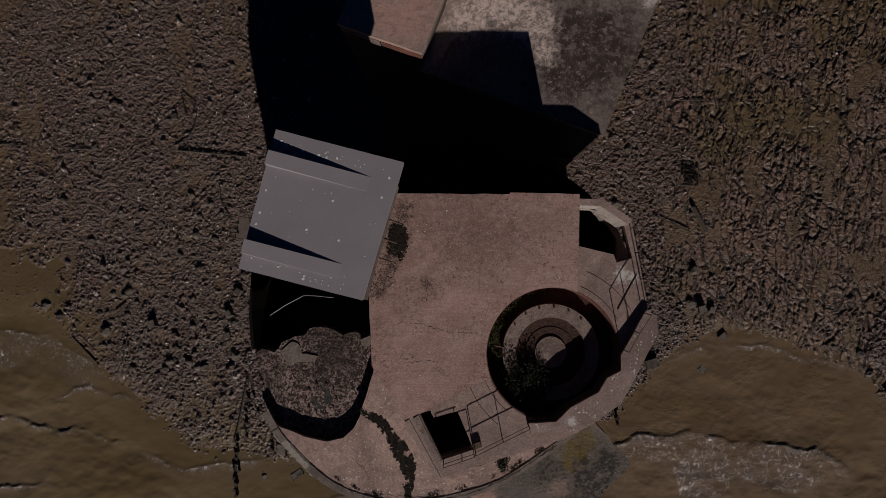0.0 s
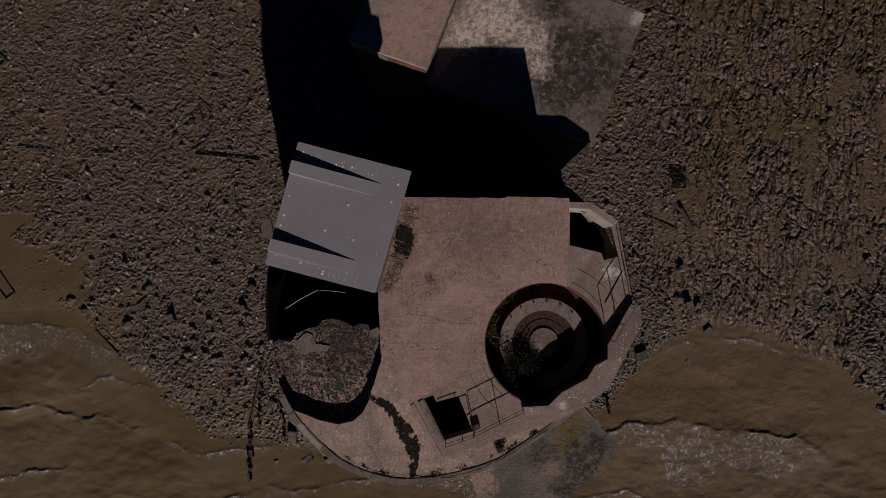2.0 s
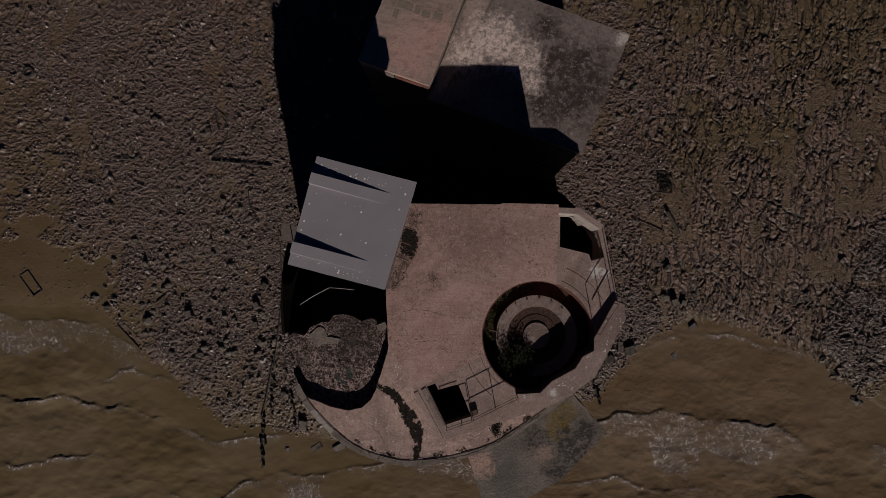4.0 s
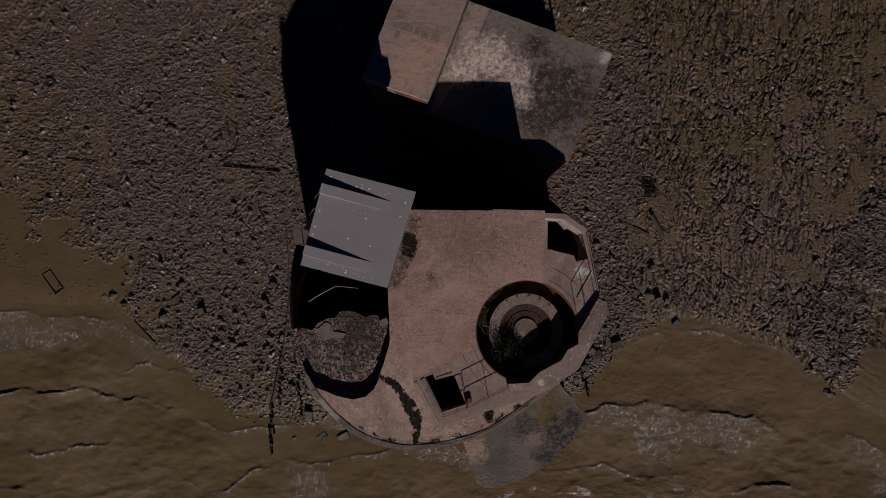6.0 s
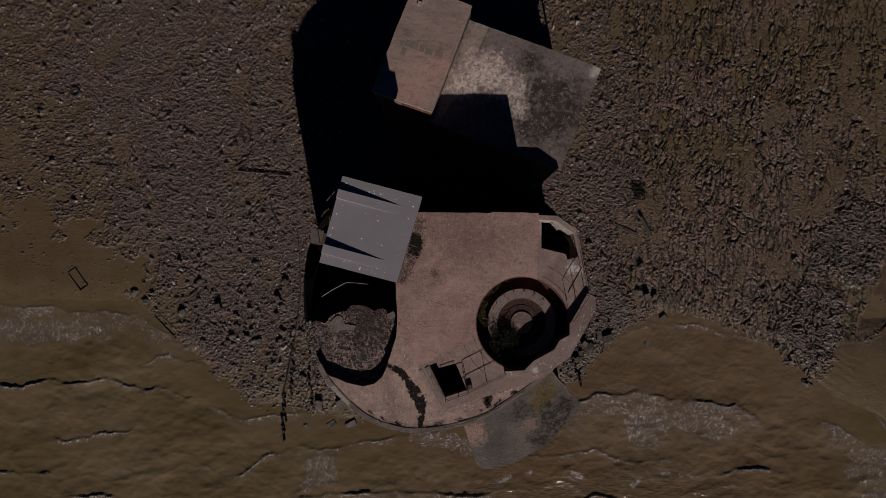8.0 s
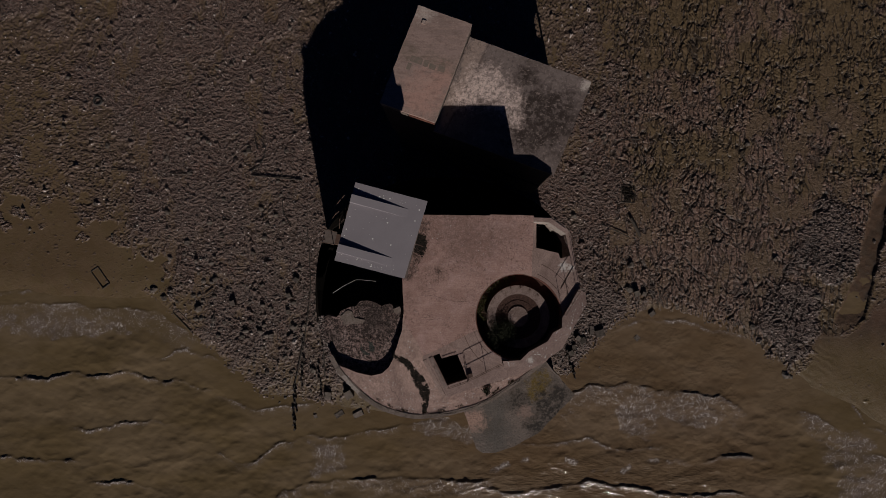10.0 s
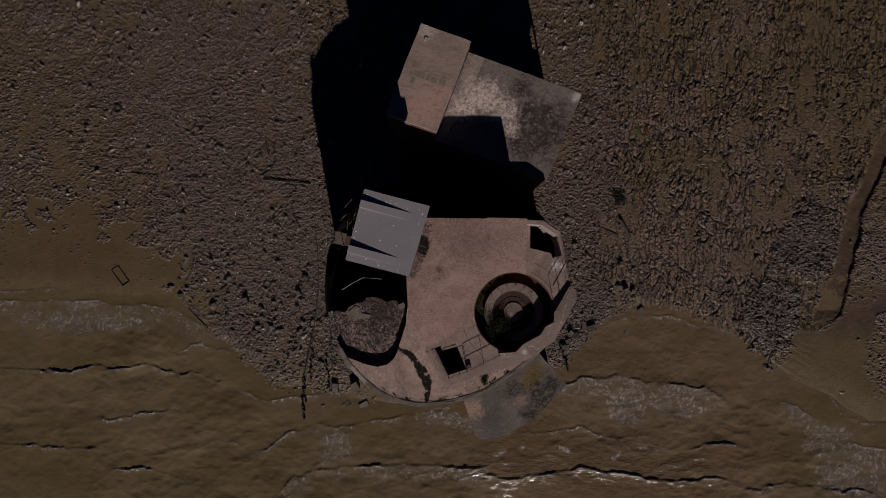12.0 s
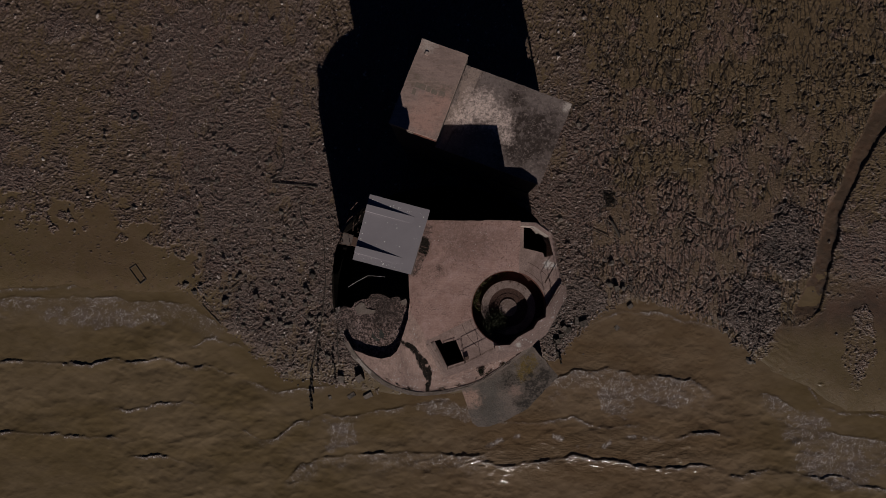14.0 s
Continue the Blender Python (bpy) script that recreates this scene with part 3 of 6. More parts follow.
def clumps(name, loop, z, count, low, high, material, label, category, seed, spill=0.08, flat=0.6):
    """Many small lumps strewn within a plan outline, thinning past its rim."""
    rng, bm = random.Random(seed), bmesh.new()
    xs, ys = [p[0] for p in loop], [p[1] for p in loop]
    made = 0
    while made < count:
        x, y = rng.uniform(min(xs), max(xs)), rng.uniform(min(ys), max(ys))
        hit = False
        for (x0, y0), (x1, y1) in zip(loop, loop[1:] + loop[:1]):
            if (y0 > y) != (y1 > y) and x < (x1 - x0) * (y - y0) / (y1 - y0) + x0:
                hit = not hit
        if not hit or noise.noise((x * 2.1, y * 2.1, seed)) < -0.22:
            made += 0.02
            continue
        made += 1
        x, y = x + rng.gauss(0, spill), y + rng.gauss(0, spill)
        r = low * (high / low) ** rng.random() * 0.5
        top = bm.verts.new((x + 0.3 * r * rng.uniform(-1, 1), y + 0.3 * r * rng.uniform(-1, 1), z + 2 * r * flat * rng.uniform(0.6, 1.2)))
        base = []
        for k in range(6):
            q = r * rng.uniform(0.75, 1.25)
            base.append((bm.verts.new((x + q * math.cos(k * 1.047), y + q * math.sin(k * 1.047), z - 0.02)), bm.verts.new((x + 0.7 * q * math.cos(k * 1.047), y + 0.7 * q * math.sin(k * 1.047), z + 1.3 * r * flat * rng.uniform(0.8, 1.2)))))
        for (a, c), (b2, d) in zip(base, base[1:] + base[:1]):
            bm.faces.new((a, b2, d, c))
            bm.faces.new((c, d, top))
    return tagged(mesh_object(name, bm, material), label, category, kind="stuff")


def lump(bm, m, size, rng, flat=0.7, cuts=1):
    """An angular stone."""
    made = bmesh.ops.create_icosphere(bm, subdivisions=cuts, radius=0.5)["verts"]
    s = Vector((rng.uniform(0.75, 1.3), rng.uniform(0.75, 1.3), flat * rng.uniform(0.7, 1.2)))
    for v in made:
        v.co = m @ (Vector((v.co.x * s.x, v.co.y * s.y, v.co.z * s.z)) * size * rng.uniform(0.8, 1.15))
    return bm


def leaves(bm, centre, radius, count, size, rng, flat=0.6):
    """Many small leaf blades round a centre."""
    for _ in range(count):
        a, b = rng.uniform(0, math.tau), rng.uniform(0, 1)
        r = radius * b**0.5
        p = Vector(centre) + Vector((r * math.cos(a), r * math.sin(a), rng.uniform(0, flat) * radius * (1.1 - b)))
        m = Matrix.Translation(p) @ Euler((rng.uniform(-1, 1), rng.uniform(-1, 1), rng.uniform(0, 6.3))).to_matrix().to_4x4()
        w, h = size * rng.uniform(0.25, 0.5), size * rng.uniform(0.7, 1.4)
        v = [bm.verts.new(m @ Vector(c)) for c in ((0, -h / 2, 0), (w / 2, 0, 0.15 * w), (0, h / 2, 0), (-w / 2, 0, 0.15 * w))]
        bm.faces.new(v)
    return bm


# ---- ground and water ----


def value_noise(x, y, seed):
    """Smooth lattice noise in 0 to 1 over arrays."""
    rng = np.random.RandomState(seed)
    table = rng.rand(257, 257)
    x, y = x + 31.713 * (seed % 97) + 500.37, y + 17.377 * (seed % 89) + 500.61
    xi, yi = np.floor(x).astype(int), np.floor(y).astype(int)
    fx, fy = x - xi, y - yi
    fx, fy = fx * fx * (3 - 2 * fx), fy * fy * (3 - 2 * fy)
    xi, yi = xi % 256, yi % 256
    a, b = table[xi, yi], table[xi + 1, yi]
    c, d = table[xi, yi + 1], table[xi + 1, yi + 1]
    return (a * (1 - fx) + b * fx) * (1 - fy) + (c * (1 - fx) + d * fx) * fy


def fbm(x, y, seed, octaves=4, gain=0.55):
    total, amp, size = 0, 1.0, 0
    for o in range(octaves):
        total = total + amp * value_noise(x * 2**o + 17.3 * o, y * 2**o + 9.1 * o, seed + o)
        size += amp
        amp *= gain
    return total / size


def step_up(v, low, high):
    t = np.clip((v - low) / (high - low), 0, 1)
    return t * t * (3 - 2 * t)


def axis_values(low, high, fine, heart=None, coarse=0.0):
    """Grid lines: fine in the heart, coarser round it, and out to the horizon."""
    far = np.array([3, 8, 20, 50, 120, 300, 800, 2200])
    inner = np.arange(low, high + fine / 2, fine)
    if heart:
        inner = np.r_[np.arange(low, heart[0] - coarse / 2, coarse), np.arange(heart[0], heart[1], fine), np.arange(heart[1] + coarse / 2, high + coarse / 2, coarse)]
    return np.r_[(low - far)[::-1], inner, high + far]


def shore_line(x):
    """y of the water's edge at x."""
    return np.interp(x, [-2500, -52, -38, -31, -27, -23, -19.5, -14, -6, 0, 6, 12, 16, 20, 25, 31, 36, 40, 44, 52, 2500],
                     [-4.6, -4.6, -4.8, -5.2, -8.0, -11.5, -14.2, -15.0, -15.6, -15.6, -14.8, -12.0, -7.0, -5.6, -6.6, -9.6, -13.2, -14.5, -16.6, -17, -17])


def patch(x, y, cx, cy, rx, ry, n, rag=2.0):
    """1 inside a ragged ellipse."""
    return step_up(1.0 - ((x - cx) / rx) ** 2 - ((y - cy) / ry) ** 2 + rag * (n - 0.5), -0.15, 0.25)


def stony_field(x, y):
    """Beds of stones and shell: beside the tower and out to the east."""
    n = fbm(x * 0.45, y * 0.45, 40, 5, 0.65)
    west = step_up(x + 6 * (n - 0.5), -31, -22) * step_up(-x, 8, 13) * step_up(y + 5 * (n - 0.5), -20, -13) * step_up(-y, -14, 0)
    foot = patch(x, y, 13.7, -7.2, 4.3, 5.0, n)
    east = np.maximum(patch(x, y, 37.4, 2.4, 3.1, 4.0, n), patch(x, y, 33.9, -5.4, 3.0, 4.8, n))
    tail = np.exp(-(((x - 31.3 - 0.28 * (y + 9.9)) / 0.55) ** 2)) * step_up(y, -14.8, -13.6) * step_up(-y, 8, 9.5)
    return np.clip(0.55 * west * step_up(n, 0.4, 0.6) + 0.9 * foot + east + tail, 0, 1)


def creek_field(x, y):
    """A channel winding down the east side: 1 in its bed, and the distance past its east bank."""
    rag = 0.7 * (fbm(x * 0.5, y * 0.5, 66, 5, 0.65) - 0.5) + np.interp(y, [-5, 15], [0.1, 1.3])
    west = np.interp(y, [-40, -14.5, -11.2, -8, -6.6, -4.1, -0.9, 1.6, 6.1, 8.7, 13.8, 18.3, 20.5, 34], [20, 29, 32.2, 34.7, 37.5, 38.7, 40, 40.3, 41, 42.2, 44.1, 46, 47.9, 58]) + rag
    east = np.interp(y, [-40, -16, -9, -6.3, -5.3, -3.4, -0.25, 2.9, 5.5, 7.7, 10, 13.2, 15.4, 17, 34], [20, 28.5, 36, 39.7, 41, 41.4, 41.9, 42.5, 42.5, 43.5, 44.4, 46, 47.2, 48.4, 60]) + rag
    return step_up(x - west, -0.25, 0.25) * step_up(east - x, -0.06, 0.06) * step_up(y, -8.5, -5.0), x - east


def ground_fields(x, y):
    shore = shore_line(x) + 1.2 * (fbm(x * 0.3, y * 0.3, 5) - 0.5)
    sea = step_up(shore - y, -3.0, 6.0)
    stony = stony_field(x, y)
    bed, side = creek_field(x, y)
    near_sea = step_up(shore + np.interp(x, [-40, -28, -14, -10, 8, 13, 32, 42], [2.6, 1.2, 1.2, 2.0, 2.0, 0.5, 1.0, 2.6]) + 4 * (fbm(x * 0.22, y * 0.22, 60) - 0.5) - y, -2.0, 1.2)
    flats = step_up(fbm(x * 0.13, y * 0.13, 61, 6, 0.7) + 0.09 * step_up(np.abs(x), 24, 46) + 0.045 * step_up(x, 16, 36) + 0.09 * step_up(y, 8, 26), 0.54, 0.66)
    pools = step_up(fbm(x * 0.7, y * 0.35, 62, 6, 0.65), 0.57, 0.62)
    pools = np.maximum(pools, step_up(fbm(x * 0.45, y * 0.45, 65, 5, 0.6), 0.52, 0.56) * step_up(-x, 19, 26) * step_up(3 - y, -2, 3))
    edge = np.interp(x, [-60, -52, -42, -37, -33, -30, -25, -20], [6, 5.5, 4.8, 3.5, 0.5, -3, -8, -30])
    west_silt = step_up(edge + 9 * (fbm(x * 0.25, y * 0.25, 63, 6, 0.65) - 0.5) + 11 * (fbm(x * 0.75, y * 0.75, 64, 4, 0.6) - 0.5) - y, -1.0, 0.8)
    far_east = np.maximum(step_up(side, 0.1, 0.7), step_up(x, 34, 36.5) * step_up(-y, 6, 7.5)) * step_up(-y + 6 * (fbm(x * 0.3, y * 0.3, 67, 5) - 0.5), -1, 5)
    scab = patch(x, y, 45.5, -8.5, 1.6, 4.5, fbm(x * 0.5, y * 0.5, 68, 5, 0.65), 4.0)
    far_east = far_east * (1 - 0.8 * scab)
    silt = np.clip(np.maximum.reduce([near_sea, 0.85 * flats, 0.6 * pools, west_silt, bed, far_east]) - 0.9 * stony * (1 - bed), 0, 1)
    smooth = np.clip(np.maximum.reduce([near_sea, 0.75 * pools, west_silt, bed, far_east]) - 0.9 * stony, 0, 1)
    red = np.maximum(far_east * step_up(y, -10, -5), 0.85 * bed * step_up(y, -12, -5))
    return shore, sea, stony, bed, side, silt, smooth, red


def worley(x, y, seed):
    """Distance to the nearest and the next of scattered points, and the nearest one's lot."""
    rng = np.random.RandomState(seed)
    px, py, lot = rng.rand(3, 256, 256)
    xi, yi = np.floor(x).astype(int), np.floor(y).astype(int)
    first, second, mine = np.full(x.shape, 9.0), np.full(x.shape, 9.0), np.zeros(x.shape)
    for a in (-1, 0, 1):
        for b in (-1, 0, 1):
            i, j = (xi + a) % 256, (yi + b) % 256
            d = np.hypot(xi + a + px[i, j] - x, yi + b + py[i, j] - y)
            closer = d < first
            second = np.where(closer, first, np.minimum(second, d))
            mine = np.where(closer, lot[i, j], mine)
            first = np.where(closer, d, first)
    return first, second, mine


def pebbles(x, y, pitch, seed, share, tall, long=1.0):
    """Angular stones or clods over part of the ground: their height and their lot."""
    wx, wy = 0.4 * (value_noise(x * 2.1 * pitch, y * 2.1 * pitch, seed + 3) - 0.5), 0.4 * (value_noise(x * 2.1 * pitch, y * 2.1 * pitch, seed + 4) - 0.5)
    first, second, lot = worley(x * pitch + wx, y * pitch / long + wy, seed)
    lump = step_up(second - first, 0.05, 0.34) * (1 - 0.5 * np.clip(first, 0, 1)) * (lot < share)
    return tall * (0.35 + 1.15 * ((lot * 113.7) % 1.0)) * lump, np.where(lump > 0.2, (lot * 229.3) % 1.0, 0.0)


GROUND = {}


def ground_z(x, y):
    """Height of the mud at plan points."""
    i = np.clip(np.searchsorted(GROUND["xs"], x), 0, len(GROUND["xs"]) - 1)
    j = np.clip(np.searchsorted(GROUND["ys"], y), 0, len(GROUND["ys"]) - 1)
    return GROUND["z"][i, j]


def build_ground():
    xs, ys = axis_values(-54, 49.5, 0.063, (-37, 35), 0.1), axis_values(-19, 31, 0.063, (-16, 21), 0.1)
    x, y = np.meshgrid(xs, ys, indexing="ij")
    shore, sea, stony, bed, side, silt, smooth, red = ground_fields(x, y)
    east = step_up(x + 12 * (fbm(x * 0.25, y * 0.25, 25, 5, 0.65) - 0.5), 11, 20) * step_up(-side, 0, 1)
    # stones: thick on the beds, thinning out over the silt
    share = np.clip((1 - 0.8 * step_up(side, -0.5, 0.5)) * (0.3 + 0.45 * step_up(fbm(x * 0.5, y * 0.5, 12, 4), 0.35, 0.65)) * (1 - 0.985 * east) * (1 - 0.97 * smooth) + stony, 0.004, 0.96)
    big, lot_a = pebbles(x, y, 3.0, 71, share * 0.2 * (1 - 0.9 * stony), 0.13)
    mid, lot_b = pebbles(x, y, 4.7, 74, share * 0.75 + 0.06 * (1 - smooth) * (1 - east), 0.1)
    small, lot_c = pebbles(x, y, 7.2, 77, share * 1.2 + 0.2 * (1 - smooth) * (1 - east), 0.07)
    huge, lot_d = pebbles(x, y, 2.0, 79, share * 0.05 * (1 - stony), 0.24)
    big, lot = np.maximum(big, huge), np.maximum.reduce([lot_a, lot_b, lot_c, lot_d])
    crust = 0.04 * value_noise(x * 3.4, y * 3.6, 1) + 0.06 * value_noise(x * 8.3, y * 8.5, 2) + 0.1 * np.clip(fbm(x * 1.1, y * 1.3, 9, 3, 0.6) - 0.5, -0.2, 1) - 0.08
    # east: drying plates parted by cracks that run north, broken into clods
    u = x + 1.6 * (fbm(x * 0.15, y * 0.12, 21) - 0.5) + 0.4 * (value_noise(x * 1.1, y * 1.3, 29) - 0.5) + 0.16 * (value_noise(x * 3.1, y * 3.3, 24) - 0.5)
    v = y + 0.5 * (value_noise(x * 1.4, y * 1.4, 30) - 0.5)
    f1, f2, plate = worley(u / 0.52, v / 1.9, 35)
    gape = 0.4 + 0.6 * step_up(fbm(x * 0.9, y * 0.5, 36, 4, 0.6), 0.36, 0.58)
    cut = np.exp(-(((f2 - f1) / (0.085 + 0.07 * gape)) ** 2)) * gape
    f1, f2, lot_e = worley(u / 0.3, v / 0.48, 37)
    dome = step_up(f2 - f1, 0.0, 0.45)
    dry = step_up(-fbm(x * 0.28, y * 0.28, 86, 5, 0.6), -0.6, -0.46)
    clod = 0.025 * plate + 0.1 * dome * (0.45 + 0.55 * lot_e) * (0.6 + 0.4 * dry) + 0.02 * value_noise(x * 7.6, y * 6.0, 28) - 0.16 * cut * (0.7 + 0.3 * dry) - 0.03
    rough = crust * (1 - east) + clod * east
    z = 0.25 * (fbm(x * 0.06, y * 0.06, 3) - 0.5) + rough * (1 - 0.95 * smooth) + np.maximum(np.maximum(big, mid), small) * (1 - 0.3 * smooth)
    z = z - 0.3 * bed * step_up(y, -7.5, -4) * (0.7 + 0.6 * (fbm(x * 0.5, y * 0.5, 33) - 0.5)) + 0.003 * bed * np.sin(9 * (y + 0.4 * x) + 5 * fbm(x * 0.6, y * 0.6, 34))
    # ripples where the creek runs out
    fan = patch(x, y, 34.0, -10.2, 4.2, 3.4, fbm(x * 0.5, y * 0.5, 88, 4), 1.0) * (1 - stony)
    z = z + 0.007 * fan * np.sin(7 * (0.55 * x + y) + 16 * fbm(x * 0.5, y * 0.5, 87, 4))
    z = z - 0.75 * sea - 0.06 * step_up(shore + 3 - y, 0, 4)
    far = np.maximum(np.maximum(x - 49.7, -54 - x), np.maximum(y - 31.2, -19 - y))
    z = np.where(far > 0.1, np.where(sea > 0.5, -1.2, 0.0), z)
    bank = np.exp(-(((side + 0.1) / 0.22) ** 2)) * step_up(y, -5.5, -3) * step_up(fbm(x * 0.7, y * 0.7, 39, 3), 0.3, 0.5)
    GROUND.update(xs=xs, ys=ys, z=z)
    # last field: painted shade of cracks and clod gaps, plus the dark bank line
    return sheet("ground", xs, ys, z, tidal_mud, {"silt": silt, "stony": stony, "stone": lot * (far < 0.1), "red": red, "plate": east * (1 - smooth) * (1 - stony), "furrow_shade": np.maximum((0.9 * cut + 0.3 * step_up(0.2 - dome, 0.0, 0.2) * dry) * east * (1 - 0.75 * smooth), bank)})


def sheet(name, xs, ys, z, material, fields):
    """One height field as a mesh, with its fields as attributes."""
    nx, ny = len(xs), len(ys)
    x, y = np.meshgrid(xs, ys, indexing="ij")
    me = bpy.data.meshes.new(name)
    me.vertices.add(nx * ny)
    me.vertices.foreach_set("co", np.stack([x, y, z], -1).astype(np.float32).ravel())
    i = np.arange(nx * ny).reshape(nx, ny)
    quads = np.stack([i[:-1, :-1], i[1:, :-1], i[1:, 1:], i[:-1, 1:]], -1).reshape(-1, 4)
    me.loops.add(quads.size)
    me.loops.foreach_set("vertex_index", quads.astype(np.int32).ravel())
    me.polygons.add(len(quads))
    me.polygons.foreach_set("loop_start", np.arange(0, quads.size, 4, dtype=np.int32))
    me.polygons.foreach_set("use_smooth", np.ones(len(quads), dtype=bool))
    for key, value in fields.items():
        me.attributes.new(key, "FLOAT", "POINT").data.foreach_set("value", value.astype(np.float32).ravel())
    me.update(calc_edges=True)
    me.materials.append(material)
    return new(name, me)


def wave_front(x, y, points, jag, tall, lace, fields):
    """One small breaker along a plan line: steep to the shore, foam trailing seaward."""
    z, foam = fields
    px, py = [p[0] for p in points], [p[1] for p in points]
    d = np.interp(x, px, py) + jag - y
    ends = step_up(x, px[0] - 0.5, px[0] + 2.5) * step_up(-x, -px[-1] - 0.5, -px[-1] + 2.5)
    power = ends * (0.35 + 0.65 * step_up(fbm(x * 0.35 + 3 * px[0], y * 0.4, 52, 5, 0.65), 0.38, 0.6))
    z += tall * power * np.where(d < 0, np.exp(-((d / 0.13) ** 2)), np.exp(-d / 0.9))
    crest = np.where(d < 0, np.exp(-((d / 0.05) ** 2)), np.exp(-((d / 0.26) ** 2))) * power ** 1.4
    trail = np.where(d < 0, 0, np.exp(-d / lace)) * np.clip(power * 1.2, 0, 1) * min(1.0, lace)
    np.maximum(foam, np.maximum(0.9 * crest, 0.7 * trail), out=foam)


def build_water():
    xs, ys = axis_values(-54, 49.5, 0.17), axis_values(-33, -1, 0.095)
    ys = ys[ys < 0]
    x, y = np.meshgrid(xs, ys, indexing="ij")
    shore = shore_line(x) + 1.2 * (fbm(x * 0.3, y * 0.3, 5) - 0.5)
    depth = shore - y
    z, foam = np.zeros_like(x), np.zeros_like(x)
    jag = 1.3 * (fbm(x * 0.45, x * 0 + 3, 51, 6, 0.62) - 0.5)
    fronts = (
        (((-56, -5.2), (-48.7, -5.0), (-42.5, -5.1), (-36.4, -5.15), (-30.4, -5.6), (-28.5, -7.4), (-26, -8.6)), 0.05, 1.6),
        (((-56, -4.2), (-48.7, -4.0), (-45.6, -3.6), (-42, -4.1)), 0.03, 0.2),
        (((-56, -12.4), (-48.5, -12.5), (-46, -12.5), (-42.9, -12.9), (-39.3, -12.25), (-33.2, -11.8), (-31.4, -12.5), (-28.4, -12.9), (-24.1, -13.8)), 0.15, 0.45),
        (((-31, -10.6), (-29.6, -10.1), (-27.8, -9.7), (-25, -10.1), (-23.5, -11.5)), 0.06, 0.15),
        (((-25, -14.4), (-22.3, -14.8), (-20.5, -15.4), (-16.9, -15.0), (-13.5, -15.1)), 0.05, 0.6),
        (((-56, -20.6), (-48.2, -20.75), (-45.8, -20.6), (-44.5, -21.1), (-38, -21.3)), 0.13, 0.4),
        (((-38, -22.8), (-36, -23.0), (-33, -23.1), (-29, -24.3)), 0.12, 0.2),
        (((-40, -18), (-37.9, -17.7), (-34.9, -17.2), (-30.4, -16.7), (-27.5, -17.7)), 0.1, 0.2),
        (((-25, -19.9), (-22.2, -21.1), (-20.4, -20.7), (-18, -18.9), (-14.5, -18.2), (-11.8, -18.45), (-9.5, -17.6), (-5.6, -17.2), (-3.2, -16.6), (-0.3, -16.4)), 0.08, 0.6),
        (((-19.5, -25.8), (-18.5, -25), (-17.4, -23.7), (-14.4, -23.1), (-9.7, -22.4), (-3, -22.3), (2.7, -22.3), (5.5, -21)), 0.16, 1.4),
        (((9, -14.5), (12, -13.35), (14.4, -12.6), (17.3, -12.1), (20.3, -12.75), (26.7, -13.5), (28.4, -14.4), (30, -15.6)), 0.11, 2.0),
        (((15.5, -6.9), (19, -5.7), (23.2, -5.9), (26.6, -6.9), (30.7, -7.5)), 0.03, 0.2),
        (((24.5, -20.2), (26.1, -19.7), (29, -19.25), (31.3, -19.7), (33, -20.8)), 0.12, 0.4),
        (((0, -23.6), (3, -22.7), (6.9, -23.4), (9.2, -22.9), (15, -22.2), (18, -22.5), (23, -23.5), (28, -23.0), (31.5, -23.6)), 0.15, 0.5),
        (((4, -17.8), (8, -18.6), (13, -18.0), (18, -18.9), (22, -18.2)), 0.07, 0.15),
        (((34, -14.4), (36.5, -15.0), (38.8, -17), (40.5, -18.4), (44, -19.5), (52, -20.6)), 0.05, 2.0),
        (((37.6, -10.4), (38.5, -11.4), (39.75, -13.6), (41.6, -16.1), (44.1, -17), (52, -17.2)), 0.05, 0.12),
        (((29, -24.6), (32.9, -23.7), (35.4, -23.1), (38, -23.7), (43.5, -23.9), (45.3, -25.1), (50, -25.5)), 0.11, 0.6),
    )
    for points, tall, lace in fronts:
        wave_front(x, y, points, jag, tall, lace, (z, foam))
    # drifting sheets of lace
    for cx, cy, rx, ry in ((-13.0, -20.4, 2.6, 2.0), (39.5, -18.6, 2.6, 2.2), (43, -22.5, 5.0, 2.6), (18.5, -15.5, 2.2, 3.0), (24, -15.0, 3.0, 2.0), (-41, -7.0, 7.0, 1.4), (-1.2, -16.9, 3.4, 1.0), (1.0, -17.3, 1.6, 1.1)):
        d = ((x - cx) / rx) ** 2 + ((y - cy) / ry) ** 2 + 3.0 * (fbm(x * 0.5, y * 0.6, 59, 5, 0.65) - 0.5)
        foam = np.maximum(foam, 0.58 * step_up(1.1 - d, 0, 0.7))
    # sun glare on the water, painted as a streak of white froth
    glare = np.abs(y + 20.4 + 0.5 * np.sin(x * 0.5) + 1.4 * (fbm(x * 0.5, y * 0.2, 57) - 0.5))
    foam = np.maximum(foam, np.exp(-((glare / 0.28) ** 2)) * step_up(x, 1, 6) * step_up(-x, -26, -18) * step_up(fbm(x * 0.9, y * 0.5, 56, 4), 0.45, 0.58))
    swell = fbm(x * 0.22 + 0.1 * y, y * 0.35 - 0.06 * x, 58, 3, 0.45) - 0.5
    chop = np.abs(fbm(x * 0.55 + 0.3 * y, y * 0.75 - 0.2 * x, 47, 3, 0.5) - 0.5)
    z += (0.3 * swell - 0.24 * chop) * step_up(depth, 0.5, 5) * (0.45 + 0.75 * step_up(fbm(x * 0.1, y * 0.15, 48), 0.35, 0.65))
    far = np.maximum(np.maximum(x - 49.5, -54 - x), -33 - y)
    z = np.where(far > 0.1, 0, z) - 0.16
